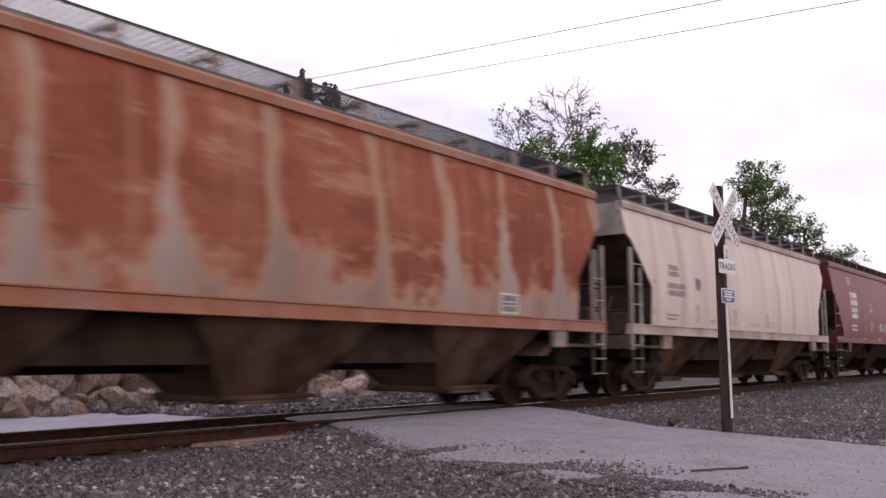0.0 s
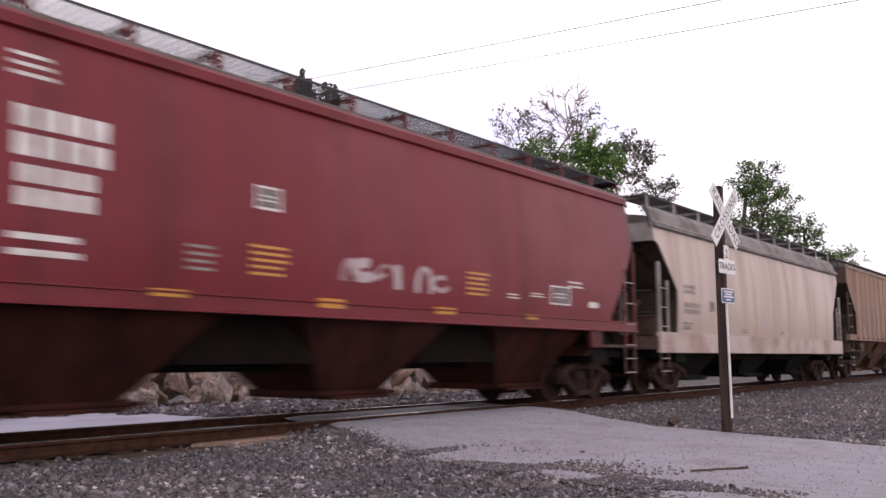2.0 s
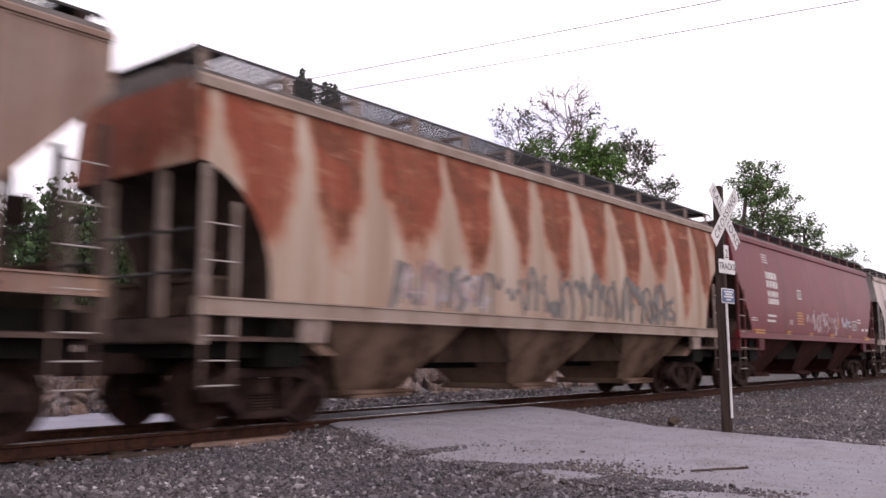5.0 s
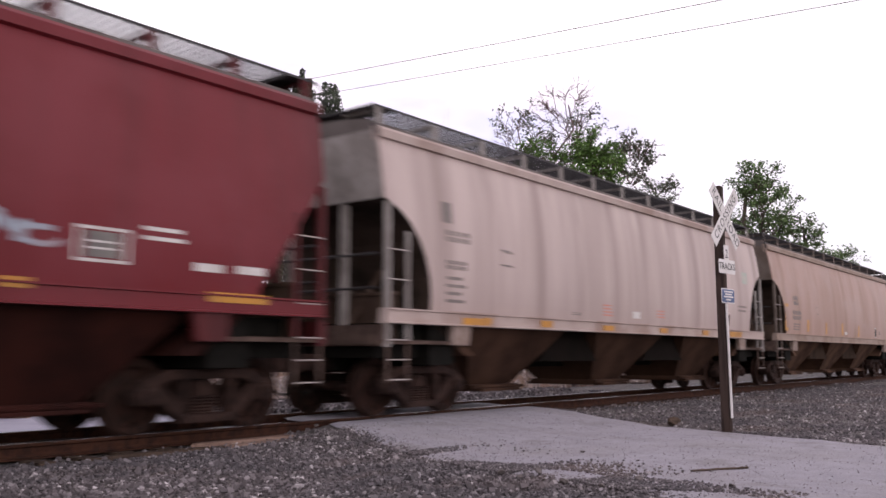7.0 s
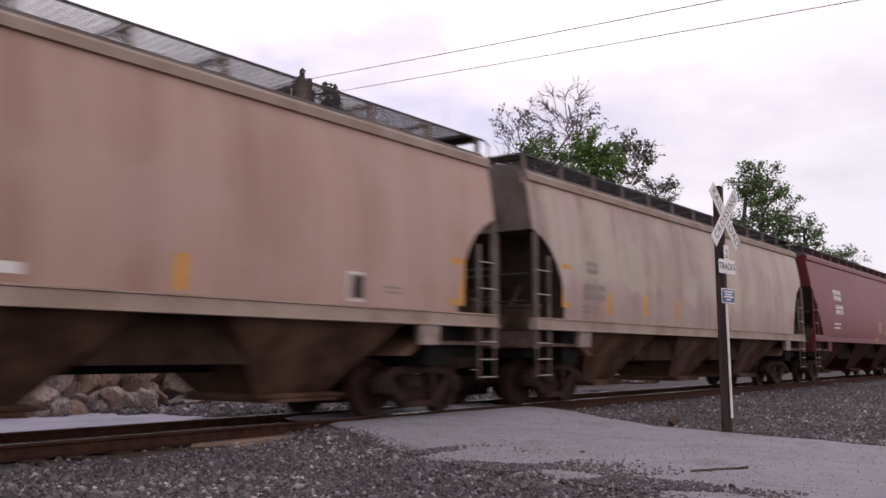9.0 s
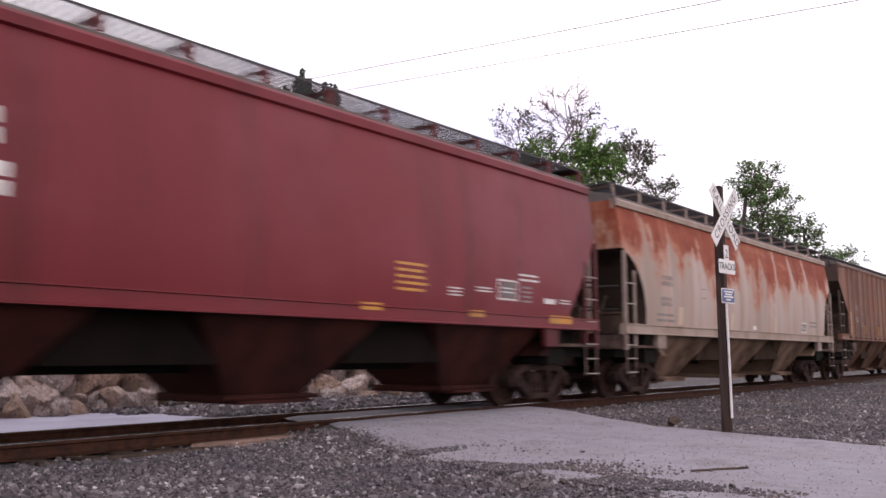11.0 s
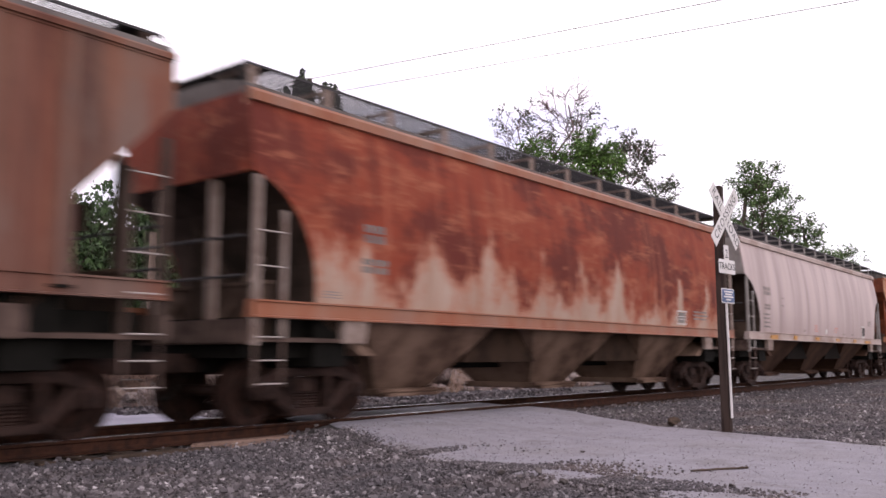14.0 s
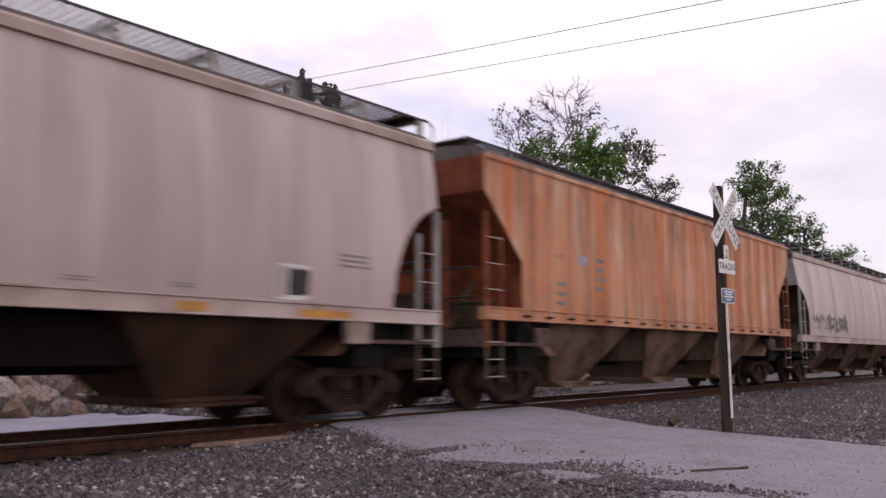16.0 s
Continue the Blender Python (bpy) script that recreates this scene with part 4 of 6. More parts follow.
mark(6, -5.60, 2.56, 1.04, 0.41, M_WHITE, 5, "stroke")
mark(6, -5.73, 1.96, 0.91, 0.32, M_WHITE, 2, "rows")
mark(6, -7.12, 1.98, 0.46, 0.13, M_WHITE, 2, "rows")
mark(6, -3.55, 1.97, 0.42, 0.17, M_WHITE, 3, "rows")
mark(6, -2.54, 2.86, 0.44, 0.31, M_WHITE, 1, "box")
mark(6, -2.68, 1.98, 0.75, 0.46, M_YELLOW, 5, "rows")
mark(6, -1.61, 2.00, 0.80, 0.49, M_SILVER, 1, "spray")
mark(6, -0.72, 1.61, 3.07, 1.00, M_SILVER, 1, "spray")
mark(6, 2.31, 1.96, 0.34, 0.46, M_YELLOW, 5, "rows")
mark(6, 3.13, 1.99, 1.27, 0.46, M_BLUESPRAY, 1, "spray")
mark(6, 4.64, 1.96, 0.63, 0.39, M_WHITE, 1, "box")
mark(6, 5.44, 2.24, 0.57, 0.22, M_WHITE, 2, "rows")
mark(6, 6.15, 1.96, 0.42, 0.10, M_WHITE, 1, "bars")
mark(6, 6.77, 1.97, 0.45, 0.10, M_WHITE, 1, "bars")
mark(6, -7.05, 1.62, 0.94, 0.12, M_YELLOW, 1, "bars")
mark(6, -3.98, 1.64, 0.38, 0.11, M_YELLOW, 1, "bars")
mark(6, -1.42, 1.65, 0.41, 0.09, M_YELLOW, 1, "bars")
mark(6, 1.18, 1.64, 0.57, 0.11, M_YELLOW, 1, "bars")
mark(6, 3.83, 1.63, 0.35, 0.11, M_YELLOW, 1, "bars")
mark(6, 6.34, 1.60, 0.92, 0.12, M_YELLOW, 1, "bars")
mark(10, 1.77, 1.93, 0.78, 0.50, M_YELLOW, 5, "rows")
mark(10, 3.07, 1.93, 0.39, 0.17, M_WHITE, 3, "rows")
mark(10, 3.84, 2.04, 0.47, 0.11, M_WHITE, 2, "rows")
mark(10, 4.48, 1.94, 0.64, 0.37, M_WHITE, 1, "box")
mark(10, 5.17, 2.30, 0.66, 0.18, M_WHITE, 2, "rows")
mark(10, 5.23, 1.91, 0.39, 0.34, M_GREYMARK, 4, "rows")
mark(10, 6.04, 1.94, 0.40, 0.10, M_WHITE, 1, "bars")
mark(10, 6.61, 1.95, 0.44, 0.11, M_WHITE, 2, "rows")
mark(10, 0.98, 1.62, 0.44, 0.11, M_YELLOW, 1, "bars")
mark(10, 3.61, 1.61, 0.41, 0.11, M_YELLOW, 1, "bars")
mark(10, 6.17, 1.57, 0.84, 0.15, M_YELLOW, 1, "bars")
mark(10, -5.27, 3.07, 1.12, 0.39, M_WHITE, 4, "stroke")
mark(10, -5.10, 2.54, 1.06, 0.35, M_WHITE, 4, "stroke")
mark(10, -5.48, 1.94, 0.96, 0.30, M_WHITE, 2, "rows")
mark(3, -6.76, 2.51, 0.78, 0.23, M_GREYMARK, 4, "stroke")
mark(3, -6.76, 2.01, 1.06, 0.28, M_GREYMARK, 6, "stroke")
mark(3, -6.77, 1.58, 0.58, 0.25, M_GREYMARK, 2, "rows")
mark(3, -5.09, 2.12, 0.37, 0.26, M_GREYMARK, 1, "box")
mark(3, -4.79, 1.60, 0.24, 0.45, M_PATCH, 1, "bars")
mark(3, -1.77, 1.61, 0.22, 0.46, M_PATCH, 1, "bars")
mark(3, 1.42, 1.54, 0.19, 0.51, M_PATCH, 1, "bars")
mark(3, -0.92, 1.57, 0.43, 0.16, M_REDMARK, 2, "rows")
mark(3, -0.06, 1.30, 0.54, 0.08, M_GREYMARK, 2, "rows")
mark(3, -2.63, 1.59, 0.47, 0.14, M_GREYMARK, 2, "rows")
mark(3, 0.92, 1.62, 0.36, 0.14, M_GREYMARK, 2, "rows")
mark(3, -5.11, 2.14, 0.30, 0.25, M_GREYMARK, 1, "lines")
mark(3, -6.82, 1.58, 0.60, 0.23, M_GREYMARK, 3, "rows")
mark(4, 5.05, 1.84, 0.66, 0.36, M_WHITE, 1, "box")
mark(4, -6.45, 2.82, 0.38, 0.20, M_BLACK, 4, "stroke")
mark(4, -6.47, 2.31, 0.37, 0.23, M_BLACK, 5, "stroke")
mark(4, -5.63, 2.79, 0.42, 0.17, M_BLACK, 3, "rows")
mark(4, -5.66, 2.33, 0.46, 0.21, M_BLACK, 3, "rows")
mark(4, -7.16, 1.87, 0.29, 0.16, M_BLACK, 2, "rows")
mark(5, -5.11, 1.56, 2.86, 0.97, M_BLACK, 1, "spray")
mark(5, -1.81, 1.55, 7.15, 1.12, M_BLACK, 1, "spray")
mark(5, -4.86, 1.65, 2.31, 0.80, M_SILVER, 1, "spray")
mark(7, -7.12, 3.14, 0.27, 0.35, M_GREYMARK, 1, "bars")
mark(7, -7.04, 2.83, 0.70, 0.19, M_GREYMARK, 4, "stroke")
mark(7, -7.04, 2.37, 0.57, 0.15, M_GREYMARK, 5, "stroke")
mark(7, -7.04, 1.79, 0.53, 0.50, M_GREYMARK, 4, "rows")
mark(7, -5.37, 2.54, 0.29, 0.27, M_GREYMARK, 1, "lines")
mark(7, -4.16, 1.49, 0.38, 0.12, M_YELLOW, 1, "bars")
mark(7, -1.72, 1.48, 0.47, 0.11, M_YELLOW, 1, "bars")
mark(7, 1.11, 1.49, 0.40, 0.11, M_YELLOW, 1, "bars")
mark(7, 3.69, 1.48, 0.38, 0.13, M_YELLOW, 1, "bars")
mark(7, 5.63, 1.48, 0.93, 0.14, M_YELLOW, 1, "bars")
mark(7, -6.62, 1.46, 0.77, 0.12, M_YELLOW, 1, "bars")
mark(7, -6.02, 1.50, 0.22, 0.10, M_YELLOW, 1, "bars")
mark(7, -1.63, 1.78, 0.44, 0.28, M_REDMARK, 4, "rows")
mark(7, 1.03, 1.83, 0.46, 0.21, M_REDMARK, 3, "rows")
mark(7, -0.25, 1.79, 0.37, 0.15, M_WHITE, 1, "bars")
mark(7, 5.23, 1.80, 0.51, 0.26, M_BLACK, 1, "bbox")
mark(7, 6.43, 2.18, 0.69, 0.24, M_GREYMARK, 2, "rows")
mark(7, -2.94, 1.76, 0.39, 0.07, M_BLACK, 2, "rows")
mark(7, -5.45, 2.55, 0.31, 0.29, M_BLACK, 1, "lines")
mark(7, 6.92, 3.04, 0.41, 0.34, M_TEAL, 1, "bars")
mark(8, -6.65, 2.64, 0.55, 0.30, M_GREYMARK, 4, "stroke")
mark(8, -6.77, 2.15, 0.94, 0.30, M_GREYMARK, 6, "stroke")
mark(8, -6.73, 1.79, 0.76, 0.26, M_GREYMARK, 3, "rows")
mark(8, -0.13, 1.77, 0.33, 0.12, M_WHITE, 1, "bars")
mark(8, 4.83, 1.80, 0.34, 0.27, M_BLACK, 1, "bbox")
mark(8, -4.05, 2.42, 0.26, 0.25, M_GREYMARK, 1, "lines")
mark(8, -7.31, 1.75, 0.24, 0.16, M_GREYMARK, 3, "rows")
mark(8, 5.64, 1.87, 0.43, 0.15, M_GREYMARK, 2, "rows")
mark(8, -7.57, 1.77, 0.34, 0.88, M_YELLOW, 1, "bars")
mark(8, -5.18, 1.77, 0.24, 0.41, M_YELLOW, 1, "bars")
mark(8, -2.89, 1.73, 0.24, 0.43, M_YELLOW, 1, "bars")
mark(8, -0.61, 1.72, 0.24, 0.48, M_YELLOW, 1, "bars")
mark(8, 1.97, 1.72, 0.20, 0.44, M_YELLOW, 1, "bars")
mark(8, 7.23, 1.78, 0.39, 0.79, M_YELLOW, 1, "bars")
mark(9, -6.53, 2.65, 0.47, 0.25, M_GREYMARK, 4, "stroke")
mark(9, -6.69, 2.11, 0.96, 0.31, M_GREYMARK, 6, "stroke")
mark(9, -6.75, 1.80, 0.64, 0.20, M_GREYMARK, 2, "rows")
mark(9, -7.32, 1.76, 0.24, 0.14, M_GREYMARK, 2, "rows")
mark(9, -7.53, 1.90, 0.32, 0.87, M_YELLOW, 1, "bars")
mark(9, -5.66, 1.84, 0.23, 0.42, M_YELLOW, 1, "bars")
mark(9, -3.89, 1.86, 0.23, 0.44, M_YELLOW, 1, "bars")
mark(9, -2.06, 1.81, 0.19, 0.47, M_YELLOW, 1, "bars")
mark(11, -6.53, 2.63, 0.65, 0.26, M_GREYMARK, 4, "stroke")
mark(11, -6.61, 2.14, 0.64, 0.22, M_GREYMARK, 5, "stroke")
mark(11, -6.83, 1.73, 1.03, 0.27, M_GREYMARK, 2, "rows")
mark(11, 4.63, 1.73, 0.58, 0.34, M_WHITE, 1, "box")
mark(11, 5.62, 1.91, 0.88, 0.26, M_GREYMARK, 2, "rows")
mark(11, -0.18, 1.72, 0.29, 0.11, M_WHITE, 1, "bars")
mark(11, -4.09, 2.44, 0.27, 0.26, M_GREYMARK, 1, "lines")
mark(11, -5.59, 1.71, 0.27, 0.44, M_PATCH, 1, "bars")
mark(11, -2.02, 1.68, 0.23, 0.46, M_PATCH, 1, "bars")
mark(11, 1.77, 1.67, 0.21, 0.48, M_PATCH, 1, "bars")
mark(12, -7.66, 1.76, 0.30, 0.96, M_YELLOW, 1, "bars")
mark(12, -5.19, 1.73, 0.30, 0.49, M_YELLOW, 1, "bars")
mark(12, -2.66, 1.71, 0.33, 0.50, M_YELLOW, 1, "bars")
mark(12, -0.10, 1.72, 0.29, 0.51, M_YELLOW, 1, "bars")
mark(12, 5.00, 1.87, 0.60, 0.33, M_WHITE, 1, "box")
mark(12, -7.27, 1.90, 0.33, 0.14, M_BLACK, 2, "rows")
mark(12, -6.55, 2.81, 0.42, 0.20, M_BLACK, 4, "stroke")
mark(12, -6.53, 2.32, 0.41, 0.19, M_BLACK, 4, "stroke")
mark(12, -5.78, 2.61, 0.47, 0.16, M_BLACK, 3, "rows")
mark(12, -5.76, 2.12, 0.46, 0.21, M_BLACK, 3, "rows")
mark(13, 4.69, 1.72, 0.57, 0.35, M_WHITE, 1, "box")
mark(13, 5.71, 1.85, 1.04, 0.27, M_GREYMARK, 3, "rows")
mark(13, -6.46, 2.61, 0.46, 0.27, M_BLACK, 4, "stroke")
mark(13, -6.51, 2.16, 0.58, 0.21, M_BLACK, 5, "stroke")
mark(13, -7.26, 1.74, 0.33, 0.12, M_GREYMARK, 3, "rows")
mark(14, -7.02, 2.82, 0.70, 0.26, M_GREYMARK, 4, "stroke")
mark(14, -6.99, 2.37, 0.54, 0.17, M_GREYMARK, 5, "stroke")
mark(14, -7.10, 1.79, 0.64, 0.50, M_GREYMARK, 4, "rows")
mark(14, -6.60, 1.45, 0.68, 0.13, M_YELLOW, 1, "bars")
mark(14, -5.36, 2.54, 0.29, 0.27, M_GREYMARK, 1, "lines")
mark(14, -6.29, 1.48, 0.37, 0.12, M_YELLOW, 1, "bars")
mark(14, -4.25, 1.48, 0.35, 0.12, M_YELLOW, 1, "bars")
mark(14, -1.75, 1.49, 0.47, 0.11, M_YELLOW, 1, "bars")
mark(14, 0.97, 1.49, 0.47, 0.09, M_YELLOW, 1, "bars")
mark(14, 3.55, 1.48, 0.44, 0.11, M_YELLOW, 1, "bars")
mark(14, 5.47, 1.45, 0.94, 0.12, M_YELLOW, 1, "bars")
mark(14, -1.65, 1.79, 0.39, 0.26, M_REDMARK, 4, "rows")
mark(14, 0.90, 1.79, 0.46, 0.24, M_REDMARK, 3, "rows")
mark(14, -0.34, 1.75, 0.28, 0.15, M_WHITE, 1, "bars")
mark(14, 5.25, 1.79, 0.40, 0.28, M_BLACK, 1, "bbox")
mark(14, -3.06, 1.77, 0.39, 0.07, M_BLACK, 2, "rows")
mark(14, 6.22, 2.19, 0.72, 0.23, M_GREYMARK, 3, "rows")
mark(14, 5.07, 1.76, 0.50, 0.32, M_BLACK, 1, "bbox")
mark(14, 2.18, 1.74, 0.41, 0.07, M_GREYMARK, 2, "rows")
mark(14, 3.46, 1.75, 0.43, 0.07, M_GREYMARK, 2, "rows")
mark(15, -5.30, 2.78, 0.43, 0.20, M_BLUESPRAY, 1, "bars")
mark(15, -6.27, 2.86, 0.43, 0.09, M_GREYMARK, 2, "rows")
mark(15, -6.18, 1.89, 0.43, 0.56, M_GREYMARK, 3, "rows")
mark(15, -4.61, 2.26, 0.47, 0.79, M_GREYMARK, 4, "rows")
mark(16, -6.97, 1.79, 4.54, 0.74, M_BLACK, 1, "spray")



# ---- track and ground ----
def ground_z(x, y):
    """The ground falls away a little from the track on the camera's side."""
    d = abs(y - TRACK_Y)
    z = GROUND - 0.02
    if d < 2.2:
        z = GROUND + 0.02
    return z


def gravel(name, a, b, c, scale):
    m = Mat(name, 0.9)
    vor = m.node("ShaderNodeTexVoronoi")
    vor.inputs["Scale"].default_value = scale
    m.on(m.where(), vor.inputs["Vector"])
    big = m.noise(0.35, 5)
    n = m.noise(scale * 2.5, 3)
    sep = m.node("ShaderNodeSeparateColor")
    m.on(vor.outputs["Color"], sep.inputs[0])
    col = m.ramp(sep.outputs[0], [(0.0, a), (0.5, b), (1.0, c)])
    col = m.mix(m.math("MULTIPLY", m.step(vor.outputs["Distance"], 0.35, 0.75), 0.7), col, tuple(k * 0.25 for k in a))
    col = m.mix(m.math("MULTIPLY", m.step(big, 0.4, 0.65), 0.35), col, tuple(k * 0.8 for k in a))
    col = m.mix(m.math("MULTIPLY", m.step(m.noise(0.55, 4, 0.6), 0.44, 0.60), 0.55), col, (0.042, 0.038, 0.044))
    col = m.mix(m.math("MULTIPLY", m.step(m.noise(0.8, 5, 0.6, (0.5, 1.3, 1)), 0.52, 0.68), 0.4), col, (0.125, 0.085, 0.068))
    m.colour(col)
    m.bump(m.math("SUBTRACT", n, m.math("MULTIPLY", vor.outputs["Distance"], 1.6)), 0.9, 0.02)
    return m.m


M_GRAVEL = gravel("ballast_gravel", (0.058, 0.049, 0.046), (0.110, 0.095, 0.092), (0.196, 0.178, 0.173), 26)
M_STONE = Mat("loose_stone", 0.85)
_gi = M_STONE.node("ShaderNodeNewGeometry")
_c = M_STONE.ramp(_gi.outputs["Random Per Island"], [(0.0, (0.024, 0.021, 0.024)), (0.45, (0.072, 0.062, 0.067)), (0.82, (0.165, 0.147, 0.156)), (0.95, (0.30, 0.275, 0.285)), (1.0, (0.58, 0.54, 0.55))])
_c = M_STONE.mix(M_STONE.math("MULTIPLY", M_STONE.noise(60, 3), 0.45), _c, (0.085, 0.07, 0.07))
_c = M_STONE.mix(M_STONE.math("MULTIPLY", M_STONE.step(M_STONE.noise(0.55, 4, 0.6), 0.44, 0.60), 0.45), _c, (0.040, 0.037, 0.044))
_c = M_STONE.mix(M_STONE.math("MULTIPLY", M_STONE.step(M_STONE.noise(0.8, 5, 0.6, (0.5, 1.3, 1)), 0.52, 0.68), 0.3), _c, (0.13, 0.088, 0.070))
M_STONE.colour(_c)
M_STONE = M_STONE.m


def asphalt():
    m = Mat("worn_asphalt", 0.9)
    n1, n2, n3 = m.noise(0.5, 6), m.noise(3.0, 8, 0.75), m.noise(70, 4, 0.7)
    tr = m.noise(1.0, 4, 0.6, (2.2, 0.18, 1))
    c = m.ramp(n2, [(0.3, (0.188, 0.178, 0.205)), (0.7, (0.282, 0.268, 0.305))])
    c = m.mix(m.math("MULTIPLY", m.step(n1, 0.45, 0.7), 0.45), c, (0.185, 0.17, 0.172))
    c = m.mix(m.math("MULTIPLY", m.step(tr, 0.5, 0.72), 0.4), c, (0.15, 0.135, 0.132))
    c = m.mix(m.math("MULTIPLY", m.step(n3, 0.52, 0.68), 0.6), c, (0.10, 0.092, 0.092))
    c = m.mix(m.math("MULTIPLY", m.step(n3, 0.47, 0.3), 0.5), c, (0.40, 0.38, 0.39))
    c = m.mix(m.math("MULTIPLY", m.step(m.noise(0.9, 7, 0.7), 0.55, 0.66), 0.45), c, (0.13, 0.115, 0.112))
    m.colour(c)
    m.bump(m.math("ADD", n3, m.math("MULTIPLY", n2, 2)), 0.7, 0.012)
    return m.m


M_ROAD = asphalt()
M_YARD = grimy("pale_concrete", (0.34, 0.335, 0.40), (0.26, 0.25, 0.30), 0.8, 0.0, 0.6)
M_FIELD = grimy("far_field", (0.09, 0.10, 0.05), (0.06, 0.07, 0.035), 0.95, 0, 0.2)

g = Geo()
g.add([(-900, -900, GROUND - 0.10), (1500, -900, GROUND - 0.10), (1500, 1500, GROUND - 0.10), (-900, 1500, GROUND - 0.10)], [(0, 1, 2, 3)])
tagged(part("ground", g, M_FIELD), "grassy ground reaching the horizon", "ground", kind="structure")


def sheet(name, x0, x1, y0, y1, nx, ny, height, mat, label, category):
    v = [(x0 + (x1 - x0) * i / nx, y0 + (y1 - y0) * j / ny) for j in range(ny + 1) for i in range(nx + 1)]
    v = [(x, y, height(x, y)) for x, y in v]
    f = [(j * (nx + 1) + i, j * (nx + 1) + i + 1, (j + 1) * (nx + 1) + i + 1, (j + 1) * (nx + 1) + i) for j in range(ny) for i in range(nx)]
    me = bpy.data.meshes.new(name)
    me.from_pydata(v, [], f)
    return tagged(part(name, me, mat), label, category, kind="structure")


def road_left(y):
    pts = [(-6, 3.2), (0, 5.9), (3.1, 6.9), (4.3, 7.25), (5.35, 7.4), (7.0, 8.0), (9.0, 8.9), (13.0, 10.2), (14.5, 9.0)]
    for (ya, xa), (yb, xb) in zip(pts, pts[1:]):
        if y <= yb:
            return xa + (xb - xa) * (y - ya) / (yb - ya)
    return pts[-1][1]


def road_right(y):
    pts = [(-6, 10.4), (2.6, 12.55), (5.0, 13.3), (7.15, 14.08), (9.3, 14.7), (14.5, 16.2)]
    for (ya, xa), (yb, xb) in zip(pts, pts[1:]):
        if y <= yb:
            return xa + (xb - xa) * (y - ya) / (yb - ya)
    return pts[-1][1]


def crossing_z(x, y):
    d = abs(y - TRACK_Y)
    t = max(0.0, min(1.0, (4.2 - d) / 3.2))
    return GROUND + 0.015 + t * t * (3 - 2 * t) * 0.17 + 0.012 * noise.noise((x * 0.8, y * 0.8, 1))


def bed_z(x, y):
    n = noise.noise((x * 0.5, y * 0.5, 0)) * 0.025 + noise.noise((x * 2.1, y * 2.1, 3)) * 0.012
    z = GROUND - 0.015 + n
    d = abs(y - TRACK_Y)
    if d < 2.6:
        z += 0.04 * min(1, (2.6 - d) / 1.0)
    if d > 0.85:
        gap = max(road_left(y) - x, x - road_right(y), 0.0)
        t = max(0.0, 1 - gap / 1.3)
        z += (crossing_z(x, y) - 0.022 - z) * t * t
    return z


sheet("gravel_bed", -30, 130, -6, 24, 400, 150, bed_z, M_GRAVEL, "grey crushed-stone ballast and gravel beside the track", "gravel")


def road_sheet(name, ys, left, right, height, nx, label):
    v, f = [], []
    for y in ys:
        jl = 0.22 * noise.noise((y * 1.3, 2.0, 0)) + 0.10 * noise.noise((y * 4.0, 5.0, 0))
        jr = 0.10 * noise.noise((y * 1.5, 9.0, 0)) + 0.06 * noise.noise((y * 5.0, 7.0, 0))
        a, b = left(y) + jl, right(y) + jr
        for i in range(nx + 1):
            x = a + (b - a) * i / nx
            edge = min(i, nx - i) / nx
            z = height(x, y) - (0.02 if edge == 0 else 0.0)
            v.append((x, y, z))
    n = nx + 1
    f = [(j * n + i, j * n + i + 1, (j + 1) * n + i + 1, (j + 1) * n + i) for j in range(len(ys) - 1) for i in range(nx)]
    me = bpy.data.meshes.new(name)
    me.from_pydata(v, [], f)
    for p in me.polygons:
        p.use_smooth = True
    return tagged(part(name, me, M_ROAD), label, "road", kind="structure")


NEAR_RAIL, FAR_RAIL = TRACK_Y - 0.75, TRACK_Y + 0.75
road_sheet("road", [-6 + i * (NEAR_RAIL - 0.12 + 6) / 70 for i in range(71)], road_left, road_right, crossing_z, 26, "worn pale grey asphalt road up to the crossing")
road_sheet("road", [NEAR_RAIL + 0.14 + i * 0.11 for i in range(12)], road_left, road_right, crossing_z, 20, "worn asphalt between the rails")
sheet("yard", -40, 11.6, 12.3, 17.6, 120, 24, lambda x, y: GROUND + 0.02 + 0.012 * noise.noise((x * 0.5, y * 0.5, 4)) - 0.10 * max(0.0, x - 10.2 + 0.6 * noise.noise((y * 0.9, 3, 1))), M_YARD, "pale paved yard behind the track", "pavement")


def rail_profile():
    h = [(0.075, -0.172), (0.075, -0.160), (0.02, -0.145), (0.009, -0.12), (0.009, -0.05), (0.034, -0.036), (0.036, -0.006), (0.030, 0.0)]
    return h + [(-y, z) for y, z in reversed(h)]


for y in (NEAR_RAIL, FAR_RAIL):
    r = part("rail", Geo().extrude_x([(a, b - 0.001) for a, b in rail_profile()], -60, 420).mesh("rail"), M_RAIL_SIDE)
    r.location = (0, y, 0)
    tagged(r, "rusty steel rail with a polished top", "rail", "rails of the track")
    part("rail_head", Geo().box(-60, 420, -0.027, 0.027, -0.002, 0.001), M_RAIL_TOP, r, "polished running surface")

